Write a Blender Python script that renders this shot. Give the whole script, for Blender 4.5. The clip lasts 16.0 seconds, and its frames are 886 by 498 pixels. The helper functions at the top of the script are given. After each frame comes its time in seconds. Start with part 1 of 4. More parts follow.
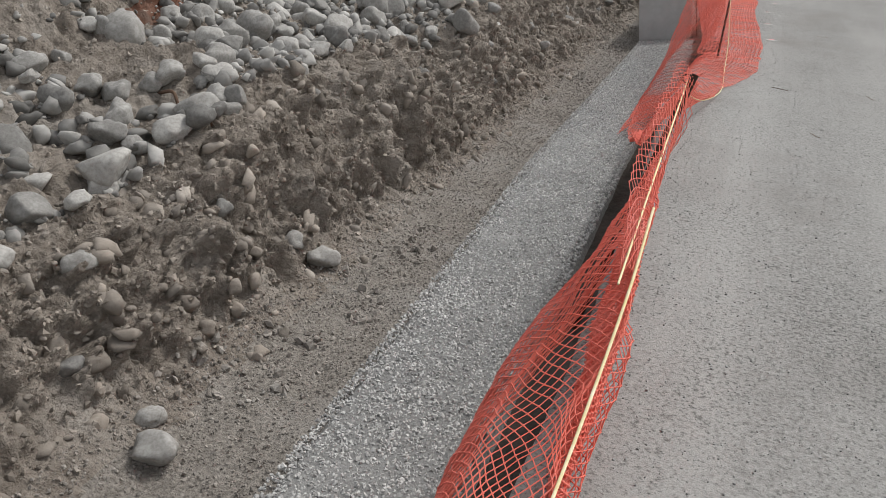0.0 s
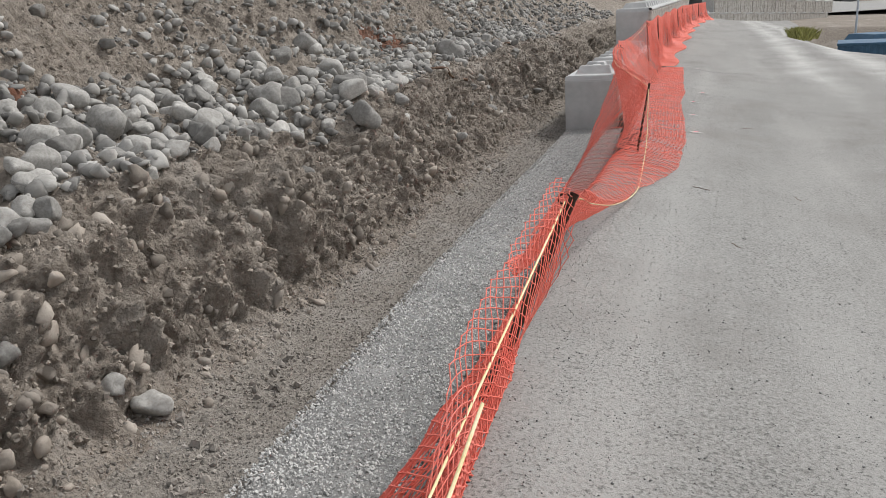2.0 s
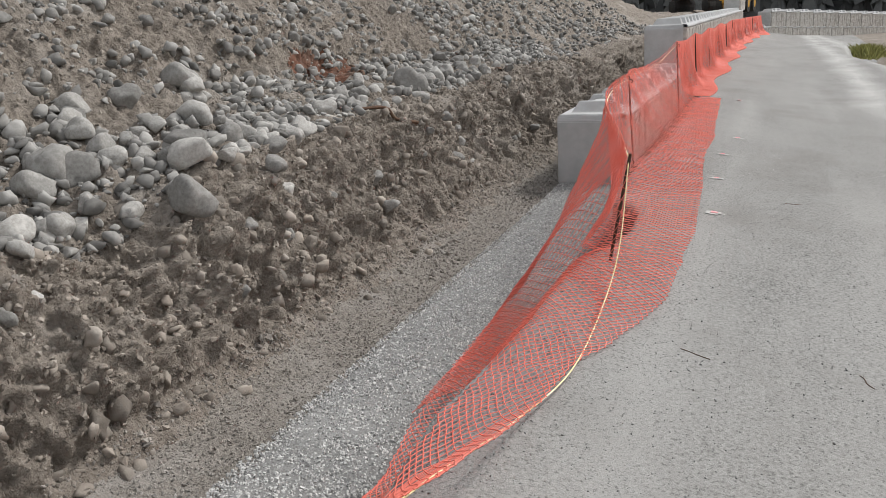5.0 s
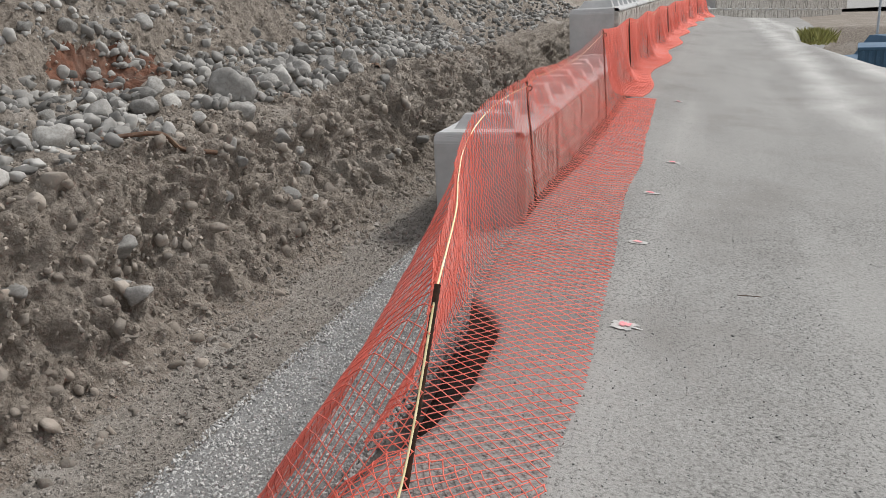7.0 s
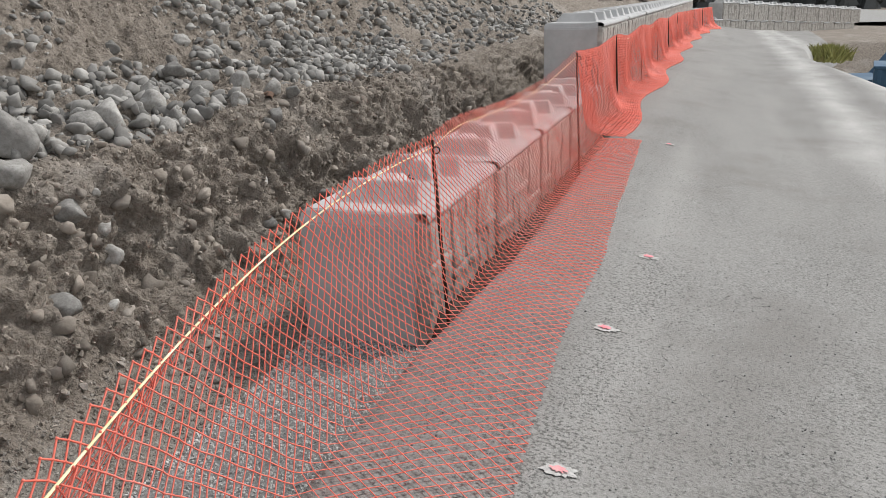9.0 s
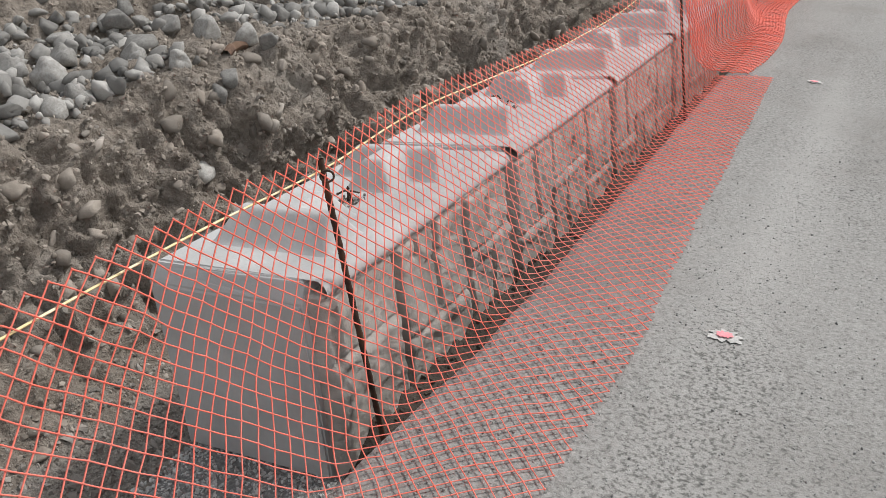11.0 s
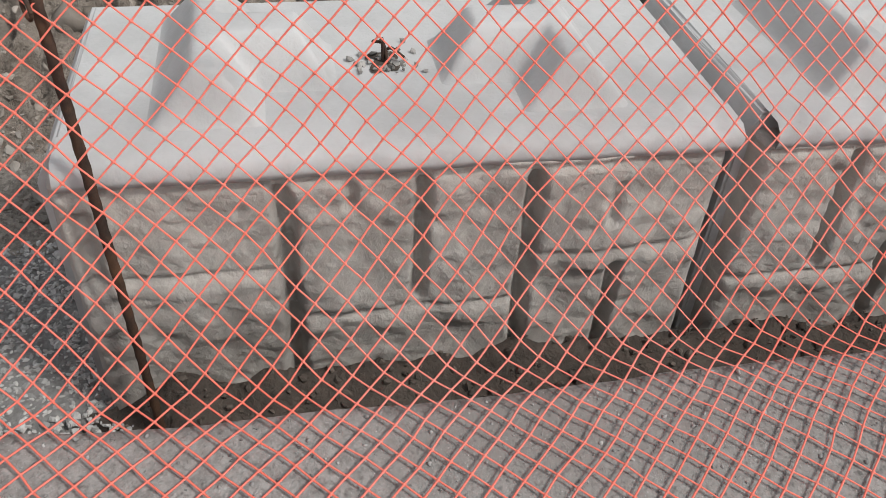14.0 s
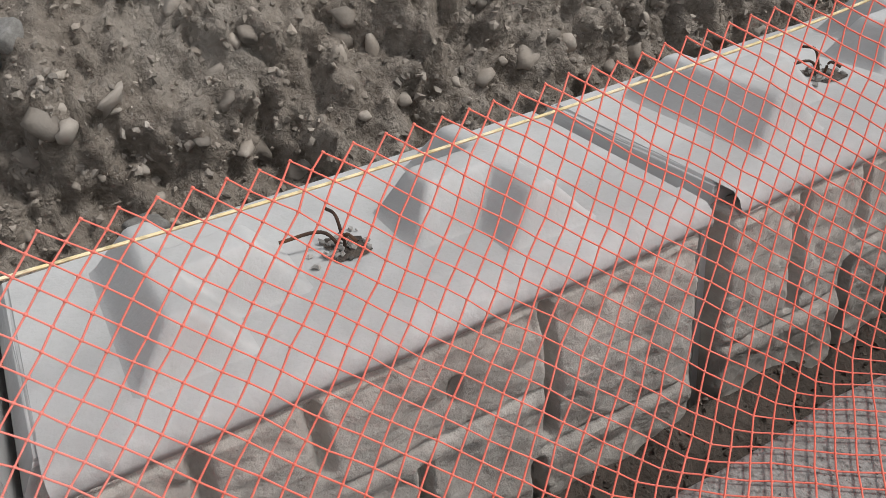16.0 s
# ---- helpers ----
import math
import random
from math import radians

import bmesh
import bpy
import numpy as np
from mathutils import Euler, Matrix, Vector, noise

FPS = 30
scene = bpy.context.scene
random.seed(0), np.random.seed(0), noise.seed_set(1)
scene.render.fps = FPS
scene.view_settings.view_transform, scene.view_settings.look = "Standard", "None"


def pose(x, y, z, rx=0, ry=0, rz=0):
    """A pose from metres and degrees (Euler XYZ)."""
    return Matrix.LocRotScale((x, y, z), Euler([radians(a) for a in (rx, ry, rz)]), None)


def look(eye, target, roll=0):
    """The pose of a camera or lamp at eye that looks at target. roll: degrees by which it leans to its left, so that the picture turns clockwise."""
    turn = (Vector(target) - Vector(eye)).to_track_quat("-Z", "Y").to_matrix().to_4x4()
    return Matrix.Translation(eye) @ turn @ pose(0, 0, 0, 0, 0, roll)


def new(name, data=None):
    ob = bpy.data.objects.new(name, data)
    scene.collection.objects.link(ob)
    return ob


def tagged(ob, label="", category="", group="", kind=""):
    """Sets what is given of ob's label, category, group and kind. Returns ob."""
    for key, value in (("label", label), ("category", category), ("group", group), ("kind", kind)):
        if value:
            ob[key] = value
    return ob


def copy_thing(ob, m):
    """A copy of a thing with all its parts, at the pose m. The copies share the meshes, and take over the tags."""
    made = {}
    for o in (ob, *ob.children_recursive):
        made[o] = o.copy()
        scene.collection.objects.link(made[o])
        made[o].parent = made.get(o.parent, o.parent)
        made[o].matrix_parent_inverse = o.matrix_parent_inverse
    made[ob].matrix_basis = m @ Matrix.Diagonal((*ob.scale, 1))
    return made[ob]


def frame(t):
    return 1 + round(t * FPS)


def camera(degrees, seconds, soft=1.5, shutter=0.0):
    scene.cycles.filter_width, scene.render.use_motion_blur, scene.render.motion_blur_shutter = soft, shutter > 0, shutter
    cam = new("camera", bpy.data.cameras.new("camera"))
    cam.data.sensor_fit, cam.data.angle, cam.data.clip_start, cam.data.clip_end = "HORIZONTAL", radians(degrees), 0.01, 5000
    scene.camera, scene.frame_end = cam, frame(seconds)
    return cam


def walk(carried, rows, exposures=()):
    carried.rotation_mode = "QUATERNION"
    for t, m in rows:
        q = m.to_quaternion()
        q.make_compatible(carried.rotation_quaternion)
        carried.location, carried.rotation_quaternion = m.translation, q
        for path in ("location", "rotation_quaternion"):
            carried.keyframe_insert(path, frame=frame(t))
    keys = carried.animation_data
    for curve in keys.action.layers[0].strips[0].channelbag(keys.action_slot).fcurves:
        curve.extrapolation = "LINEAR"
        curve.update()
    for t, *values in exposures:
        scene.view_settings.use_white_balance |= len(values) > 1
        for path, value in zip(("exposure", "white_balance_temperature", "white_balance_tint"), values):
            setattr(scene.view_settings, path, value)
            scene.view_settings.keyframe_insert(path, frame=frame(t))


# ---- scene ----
cam = camera(55.5, 16.0, soft=0.8)
PATH = [
    (0, (1.059, -12.844, 1.818), (0.366, -11.113, 1.096), -4.1),
    (0.5, (1.065, -12.799, 1.835), (0.455, -10.995, 1.224), -4.5),
    (1, (1.089, -12.677, 1.825), (0.522, -10.864, 1.202), -6.0),
    (1.5, (1.197, -12.332, 1.811), (0.552, -10.526, 1.241), -4.4),
    (2, (1.214, -11.936, 1.79), (0.616, -10.109, 1.237), -3.5),
    (2.5, (1.232, -11.454, 1.795), (0.596, -9.637, 1.253), -5.2),
    (3, (1.284, -10.918, 1.808), (0.595, -9.109, 1.305), -5.2),
    (3.2, (1.275, -10.71, 1.809), (0.654, -8.871, 1.326), -3.3),
    (5.3, (1.423, -8.639, 1.817), (0.706, -6.848, 1.29), -3.2),
    (5.5, (1.381, -8.342, 1.785), (0.756, -6.515, 1.265), -0.4),
    (6, (1.393, -7.654, 1.793), (0.79, -5.819, 1.273), -3.6),
    (6.5, (1.409, -7.028, 1.794), (0.827, -5.191, 1.26), -1.9),
    (7, (1.408, -6.417, 1.805), (0.806, -4.598, 1.23), -2.9),
    (7.5, (1.425, -5.813, 1.828), (0.771, -4.011, 1.26), -3.0),
    (8, (1.412, -5.221, 1.844), (0.784, -3.413, 1.263), -2.4),
    (8.5, (1.464, -4.619, 1.86), (0.79, -2.821, 1.301), -4.0),
    (9, (1.431, -4.041, 1.848), (0.825, -2.222, 1.277), -1.5),
    (9.2, (1.416, -3.816, 1.863), (0.787, -2.01, 1.28), -2.7),
    (11.5, (1.587, -1.352, 1.787), (0.5, 0.104, 0.951), -4.2),
    (12, (1.605, -0.89, 1.749), (0.312, 0.326, 0.828), 0.5),
    (12.5, (1.558, -0.5, 1.7), (0.205, 0.543, 0.652), 3.2),
    (13, (1.466, -0.091, 1.71), (0.012, 0.692, 0.585), 1.4),
    (13.5, (1.453, 0.254, 1.69), (-0.018, 0.78, 0.438), 3.4),
    (14, (1.403, 0.506, 1.7), (-0.086, 0.843, 0.408), 3.8),
    (14.5, (1.336, 0.789, 1.749), (-0.171, 0.934, 0.442), 5.3),
    (15, (1.238, 1.075, 1.805), (-0.323, 1.224, 0.57), 1.5),
    (15.5, (1.126, 1.253, 1.784), (-0.421, 1.83, 0.655), 0.9),
    (15.7, (1.119, 1.433, 1.76), (-0.407, 2.083, 0.642), -2.8),
    (16, (1.188, 1.761, 1.719), (-0.349, 2.488, 0.665), -6.7),
]
EXPOSURES = [(0, -0.10), (1.5, 0.0), (3, 0.08), (6.5, 0.04), (9.2, 0.06), (11.5, 0.10), (13, 0.10), (14, 0.0), (14.5, -0.10), (15, -0.14), (15.5, -0.15), (16, -0.12)]
walk(cam, [(t, look(eye, target, roll)) for t, eye, target, roll in PATH], EXPOSURES)

# ---- light: overcast daylight with a faint soft sun from ahead on the right ----
world = bpy.data.worlds.new("sky")
scene.world = world
world.use_nodes = True
wn, wl = world.node_tree.nodes, world.node_tree.links
wn.clear()
sky = wn.new("ShaderNodeTexSky")
sky.sky_type, sky.sun_disc = "NISHITA", False
sky.sun_elevation, sky.sun_rotation = radians(49), radians(38)
grey_sky = wn.new("ShaderNodeHueSaturation")
grey_sky.inputs["Saturation"].default_value = 0.2
back = wn.new("ShaderNodeBackground")
back.inputs["Strength"].default_value = 0.19
wout = wn.new("ShaderNodeOutputWorld")
wl.new(sky.outputs[0], grey_sky.inputs["Color"])
wl.new(grey_sky.outputs[0], back.inputs["Color"])
wl.new(back.outputs[0], wout.inputs["Surface"])
sun_data = bpy.data.lights.new("sun", "SUN")
sun_data.energy, sun_data.angle, sun_data.color = 2.45, radians(10), (1.0, 0.985, 0.96)
sun = new("sun", sun_data)
sun.matrix_world = look((0, 0, 20), (-4.6, -5.8, 20 - 8.6))


# ---- noise and mesh helpers ----
def hash3(i, j, k, seed):
    n = (i * 374761393 + j * 668265263 + k * 2147483647 + seed * 1274126177) & 0xFFFFFFFF
    n = ((n ^ (n >> 13)) * 1274126177) & 0xFFFFFFFF
    return ((n ^ (n >> 16)) & 0xFFFF) / 65535.0


def vnoise(x, y, z=0.0, seed=0):
    """Value noise in 0..1 on arrays."""
    x, y, z = np.broadcast_arrays(np.asarray(x, float), np.asarray(y, float), np.asarray(z, float))
    xi, yi, zi = (np.floor(a).astype(np.int64) for a in (x, y, z))
    f = [a - b for a, b in ((x, xi), (y, yi), (z, zi))]
    f = [a * a * (3 - 2 * a) for a in f]
    out = 0.0
    for dx in (0, 1):
        for dy in (0, 1):
            for dz in (0, 1):
                w = (f[0] if dx else 1 - f[0]) * (f[1] if dy else 1 - f[1]) * (f[2] if dz else 1 - f[2])
                out = out + w * hash3(xi + dx, yi + dy, zi + dz, seed)
    return out


def fbm(x, y, z=0.0, octaves=4, seed=0):
    out, amp, tot = 0.0, 1.0, 0.0
    for o in range(octaves):
        out = out + amp * (vnoise(x * 2 ** o, y * 2 ** o, z * 2 ** o, seed + o) - 0.5)
        tot += amp
        amp *= 0.5
    return out / tot * 2


def mesh_of(name, verts, faces, mat=None, smooth=False):
    me = bpy.data.meshes.new(name)
    verts, faces = np.asarray(verts, np.float32), np.asarray(faces, np.int32)
    n = faces.shape[1]
    me.vertices.add(len(verts))
    me.vertices.foreach_set("co", verts.ravel())
    me.loops.add(faces.size)
    me.loops.foreach_set("vertex_index", faces.ravel())
    me.polygons.add(len(faces))
    me.polygons.foreach_set("loop_start", np.arange(0, faces.size, n, dtype=np.int32))
    me.polygons.foreach_set("use_smooth", np.full(len(faces), smooth))
    me.update(calc_edges=True)
    me.validate()
    if mat:
        me.materials.append(mat)
    return me


def grid_faces(a, b):
    """Quads of a grid of a by b points, the second index running fastest."""
    i = np.arange(a * b).reshape(a, b)
    return np.stack([i[:-1, :-1], i[1:, :-1], i[1:, 1:], i[:-1, 1:]], -1).reshape(-1, 4)


def part(name, bm, material, parent, label=""):
    """Links a bmesh, or a mesh, as one object under a thing."""
    if isinstance(bm, bpy.types.Mesh):
        me = bm
    else:
        me = bpy.data.meshes.new(name)
        bm.to_mesh(me)
        bm.free()
    if material and not me.materials:
        me.materials.append(material)
    ob = new(name, me)
    ob.parent = parent
    if label:
        tagged(ob, label)
    return ob


def box(bm, lo, hi, bevel=0.0):
    m = Matrix.Translation([(a + b) / 2 for a, b in zip(lo, hi)]) @ Matrix.Diagonal([b - a for a, b in zip(lo, hi)] + [1])
    made = bmesh.ops.create_cube(bm, size=1, matrix=m)
    if bevel:
        edges = list({e for v in made["verts"] for e in v.link_edges})
        bmesh.ops.bevel(bm, geom=edges, offset=bevel, segments=2, profile=0.6, affect="EDGES")
    return bm


def cyl(bm, p, q, r, segs=10, r2=None):
    p, q = Vector(p), Vector(q)
    m = Matrix.Translation((p + q) / 2) @ (q - p).to_track_quat("Z", "Y").to_matrix().to_4x4()
    bmesh.ops.create_cone(bm, cap_ends=True, segments=segs, radius1=r, radius2=r if r2 is None else r2, depth=(q - p).length, matrix=m)
    return bm


def tube_mesh(name, pts, r, segs=6, mat=None):
    """A rope or wire through points."""
    pts = np.asarray(pts, float)
    d = np.gradient(pts, axis=0)
    d /= np.linalg.norm(d, axis=1)[:, None]
    up = np.where(np.abs(d[:, 2:3]) > 0.9, np.array([[1.0, 0, 0]]), np.array([[0, 0, 1.0]]))
    a = np.cross(d, up)
    a /= np.linalg.norm(a, axis=1)[:, None]
    b = np.cross(d, a)
    ang = np.linspace(0, 2 * np.pi, segs + 1)
    v = pts[:, None] + r * (np.cos(ang)[None, :, None] * a[:, None] + np.sin(ang)[None, :, None] * b[:, None])
    return mesh_of(name, v.reshape(-1, 3), grid_faces(len(pts), segs + 1), mat, True)


def smooth_line(points, n):
    """A Catmull-Rom curve through points."""
    p = np.asarray(points, float)
    p = np.vstack([2 * p[0] - p[1], p, 2 * p[-1] - p[-2]])
    out = []
    for i in range(1, len(p) - 2):
        t = np.linspace(0, 1, n, endpoint=False)[:, None]
        a, b, c, d = p[i - 1], p[i], p[i + 1], p[i + 2]
        out.append(0.5 * (2 * b + (c - a) * t + (2 * a - 5 * b + 4 * c - d) * t ** 2 + (3 * b - a - 3 * c + d) * t ** 3))
    return np.vstack(out + [p[-2:-1]])


# ---- materials ----
def material(name, colours, scales, rough=0.9, bump=0.3, bump_scale=60.0, per_object=0.0, per_island=0.0, metal=0.0, translucent=0.0, streak=None):
    """Mixes three colours by noise at two scales, with a fine relief."""
    m = bpy.data.materials.new(name)
    m.use_nodes = True
    n, l = m.node_tree.nodes, m.node_tree.links
    bsdf = n["Principled BSDF"]
    bsdf.inputs["Roughness"].default_value, bsdf.inputs["Metallic"].default_value = rough, metal
    bsdf.inputs["Specular IOR Level"].default_value = 0.3
    co = n.new("ShaderNodeTexCoord").outputs["Object"]
    if not per_object:
        co = n.new("ShaderNodeNewGeometry").outputs["Position"]

    def noise_at(scale, detail=5.0):
        t = n.new("ShaderNodeTexNoise")
        t.inputs["Scale"].default_value, t.inputs["Detail"].default_value, t.inputs["Roughness"].default_value = scale, detail, 0.62
        l.new(co, t.inputs["Vector"])
        return t.outputs["Fac"]

    def mix(a, b, fac, lo, hi):
        r = n.new("ShaderNodeMapRange")
        r.inputs["From Min"].default_value, r.inputs["From Max"].default_value = lo, hi
        l.new(fac, r.inputs["Value"])
        x = n.new("ShaderNodeMix")
        x.data_type = "RGBA"
        l.new(r.outputs[0], x.inputs["Factor"])
        for sock, c in ((x.inputs[6], a), (x.inputs[7], b)):
            if isinstance(c, tuple):
                sock.default_value = (*c, 1)
            else:
                l.new(c, sock)
        return x.outputs[2]

    col = mix(colours[0], colours[1], noise_at(scales[0]), 0.36, 0.64)
    col = mix(col, colours[2], noise_at(scales[1], 3.0), 0.52, 0.72)
    if len(colours) > 3:
        col = mix(col, colours[3], noise_at(scales[0] * 3.7, 6.0), 0.60, 0.70)
    if streak:  # pale dusty wheel tracks, drawn out along the road
        m1 = n.new("ShaderNodeMapping")
        m1.inputs["Scale"].default_value = (1.5, 0.10, 1.0)
        l.new(co, m1.inputs["Vector"])
        t = n.new("ShaderNodeTexNoise")
        t.inputs["Scale"].default_value, t.inputs["Detail"].default_value = 1.0, 4.0
        l.new(m1.outputs[0], t.inputs["Vector"])
        col = mix(col, streak, t.outputs["Fac"], 0.54, 0.85)
        sep = n.new("ShaderNodeSeparateXYZ")
        l.new(co, sep.inputs[0])

        def calc(op, a, b):
            m = n.new("ShaderNodeMath")
            m.operation = op
            for sock, v in zip(m.inputs, (a, b)):
                if isinstance(v, (int, float)):
                    sock.default_value = v
                else:
                    l.new(v, sock)
            return m.outputs[0]

        # soft dusty bands, far along the road, and open-textured patches full of dark pits
        for at, wide, slant in ((3.0, 0.55, 0.0), (4.3, 0.60, -0.02)):
            off = calc("SUBTRACT", sep.outputs[0], calc("ADD", calc("MULTIPLY", sep.outputs[1], slant), at))
            off = calc("ADD", off, calc("MULTIPLY", calc("SUBTRACT", noise_at(0.22, 2.0), 0.5), 0.9))
            near = calc("SUBTRACT", 1.0, calc("MULTIPLY", calc("ABSOLUTE", off, 0.0), 1 / wide))
            far = n.new("ShaderNodeMapRange")
            far.inputs["From Min"].default_value, far.inputs["From Max"].default_value = -3.0, 6.0
            l.new(sep.outputs[1], far.inputs["Value"])
            worn = calc("MULTIPLY", calc("MULTIPLY", near, far.outputs[0]), noise_at(1.4, 6.0))
            col = mix(col, (0.50, 0.49, 0.465), worn, 0.10, 0.62)
        open_patch = n.new("ShaderNodeMapRange")
        open_patch.inputs["From Min"].default_value, open_patch.inputs["From Max"].default_value = 0.30, 0.75
        open_patch.inputs["To Min"].default_value, open_patch.inputs["To Max"].default_value = 0.80, 1.12
        m2 = n.new("ShaderNodeMapping")
        m2.inputs["Scale"].default_value = (1.5, 0.55, 1.0)
        l.new(co, m2.inputs["Vector"])
        t2 = n.new("ShaderNodeTexNoise")
        t2.inputs["Scale"].default_value, t2.inputs["Detail"].default_value = 1.0, 5.0
        l.new(m2.outputs[0], t2.inputs["Vector"])
        l.new(t2.outputs["Fac"], open_patch.inputs["Value"])
        pits = calc("MULTIPLY", open_patch.outputs[0], noise_at(75.0, 2.0))
        col = mix(col, (0.125, 0.121, 0.113), pits, 0.50, 0.70)
    rnd = None
    if per_object:
        rnd, amount = n.new("ShaderNodeObjectInfo").outputs["Random"], per_object
    elif per_island:
        rnd, amount = n.new("ShaderNodeNewGeometry").outputs["Random Per Island"], per_island
    if rnd is not None:
        r = n.new("ShaderNodeMapRange")
        r.inputs["To Min"].default_value, r.inputs["To Max"].default_value = 1 - amount, 1 + amount
        l.new(rnd, r.inputs["Value"])
        h = n.new("ShaderNodeHueSaturation")
        l.new(r.outputs[0], h.inputs["Value"])
        l.new(col, h.inputs["Color"])
        col = h.outputs[0]
    l.new(col, bsdf.inputs["Base Color"])
    if bump:
        b = n.new("ShaderNodeBump")
        b.inputs["Strength"].default_value, b.inputs["Distance"].default_value = min(bump, 1.0), 0.6 / bump_scale * max(bump, 1.0)
        l.new(noise_at(bump_scale, 6.0), b.inputs["Height"])
        l.new(b.outputs[0], bsdf.inputs["Normal"])
    if translucent:
        t = n.new("ShaderNodeBsdfTranslucent")
        l.new(col, t.inputs["Color"])
        s = n.new("ShaderNodeMixShader")
        s.inputs["Fac"].default_value = translucent
        l.new(bsdf.outputs[0], s.inputs[1])
        l.new(t.outputs[0], s.inputs[2])
        l.new(s.outputs[0], n["Material Output"].inputs["Surface"])
    return m


SOIL = material("soil", [(0.325, 0.281, 0.235), (0.185, 0.155, 0.126), (0.375, 0.336, 0.292), (0.36, 0.324, 0.283)], (15.0, 1.1), 0.95, 2.6, 34.0)
TRODDEN = material("trodden_soil", [(0.33, 0.298, 0.259), (0.165, 0.147, 0.126), (0.325, 0.299, 0.268), (0.38, 0.35, 0.313)], (46.0, 1.6), 0.95, 2.2, 70.0)
TRODDEN_STONE = material("trodden_stone", [(0.305, 0.277, 0.245), (0.235, 0.212, 0.186), (0.36, 0.338, 0.310)], (9.0, 1.3), 0.95, 0.5, 90.0, per_island=0.35)
# damp soil and crumbs, with the trench's shade put into their dark colours
DAMP_SHADED_SOIL = material("damp_shaded_soil", [(0.10, 0.082, 0.067), (0.06, 0.049, 0.041), (0.125, 0.105, 0.088)], (14.0, 2.0), 0.9, 1.0, 30.0)
DAMP_SHADED_CRUMB = material("damp_shaded_crumb", [(0.13, 0.107, 0.088), (0.08, 0.066, 0.055), (0.17, 0.145, 0.122)], (9.0, 2.0), 0.9, 0.6, 90.0, per_island=0.4)
RUST_SOIL = material("rust_soil", [(0.19, 0.085, 0.052), (0.11, 0.055, 0.037), (0.16, 0.115, 0.09)], (9.0, 2.5), 0.95, 1.0, 30.0)
COBBLE = material("cobble_stone", [(0.345, 0.332, 0.308), (0.25, 0.238, 0.218), (0.41, 0.396, 0.37), (0.215, 0.192, 0.168)], (7.0, 2.2), 0.85, 0.35, 60.0, per_object=0.42)
PEBBLE = material("pebble_stone", [(0.31, 0.298, 0.277), (0.20, 0.191, 0.175), (0.38, 0.368, 0.345)], (9.0, 1.3), 0.9, 0.4, 90.0, per_island=0.5)
DIRT_PEBBLE = material("dirty_pebble_stone", [(0.305, 0.268, 0.228), (0.215, 0.184, 0.152), (0.37, 0.336, 0.296)], (9.0, 1.3), 0.95, 0.5, 90.0, per_island=0.4)
GRAVEL = material("crushed_gravel", [(0.495, 0.487, 0.466), (0.41, 0.403, 0.385), (0.53, 0.522, 0.50)], (8.0, 0.9), 0.95, 0.5, 120.0, per_island=0.34)
GRAVEL_BASE = material("gravel_base", [(0.27, 0.265, 0.253), (0.15, 0.147, 0.14), (0.31, 0.305, 0.29)], (60.0, 1.0), 0.95, 1.0, 90.0)
ROAD = material("compacted_road", [(0.335, 0.326, 0.307), (0.225, 0.218, 0.204), (0.23, 0.219, 0.203), (0.41, 0.401, 0.381)], (60.0, 0.9), 0.95, 1.0, 130.0, streak=(0.37, 0.36, 0.339))
ROAD_STONE = material("road_stone", [(0.30, 0.295, 0.28), (0.215, 0.211, 0.202), (0.36, 0.353, 0.338)], (9.0, 1.0), 0.95, 0.4, 120.0, per_island=0.4)
CONCRETE = material("cast_concrete", [(0.50, 0.497, 0.487), (0.43, 0.426, 0.417), (0.38, 0.376, 0.367), (0.45, 0.445, 0.432)], (5.0, 2.0), 0.85, 0.3, 80.0)
FACE = material("moulded_concrete_face", [(0.49, 0.46, 0.417), (0.35, 0.326, 0.294), (0.265, 0.245, 0.22), (0.42, 0.397, 0.363)], (9.0, 3.2), 0.9, 0.7, 55.0)
NET = material("orange_plastic_net", [(0.97, 0.285, 0.215), (0.96, 0.24, 0.17), (0.98, 0.35, 0.285)], (3.0, 1.0), 0.5, 0.0, 1.0, translucent=0.3)
ROPE = material("yellow_rope", [(0.86, 0.76, 0.48), (0.76, 0.64, 0.32), (0.90, 0.83, 0.62)], (30.0, 6.0), 0.8, 0.5, 300.0)
RUST = material("rusty_steel", [(0.085, 0.05, 0.034), (0.05, 0.034, 0.027), (0.13, 0.07, 0.04)], (40.0, 9.0), 0.8, 0.5, 150.0, metal=0.3)
PINK = material("pink_paint", [(0.86, 0.22, 0.26), (0.80, 0.32, 0.34), (0.70, 0.42, 0.40)], (40.0, 14.0), 0.8, 0.4, 90.0)
DUST = material("white_dust", [(0.56, 0.545, 0.52), (0.40, 0.39, 0.37), (0.48, 0.46, 0.44)], (38.0, 9.0), 0.95, 0.8, 110.0)
CHALK = material("pale_dust", [(0.34, 0.334, 0.315), (0.26, 0.255, 0.241), (0.38, 0.373, 0.352)], (30.0, 9.0), 0.95, 0.5, 110.0)
ROOT = material("root_wood", [(0.15, 0.09, 0.058), (0.09, 0.055, 0.04), (0.2, 0.13, 0.085)], (20.0, 5.0), 0.9, 0.7, 60.0)
GRASS = material("dry_grass", [(0.30, 0.29, 0.10), (0.21, 0.22, 0.08), (0.36, 0.33, 0.16)], (12.0, 3.0), 0.9, 0.3, 60.0, per_island=0.3)
# dark conifer green, greyed and lightened to hold the distance haze
HAZED_CONIFER = material("hazed_conifer", [(0.12, 0.123, 0.12), (0.09, 0.093, 0.092), (0.15, 0.152, 0.148)], (0.4, 0.08), 0.95, 0.3, 3.0, per_island=0.2)
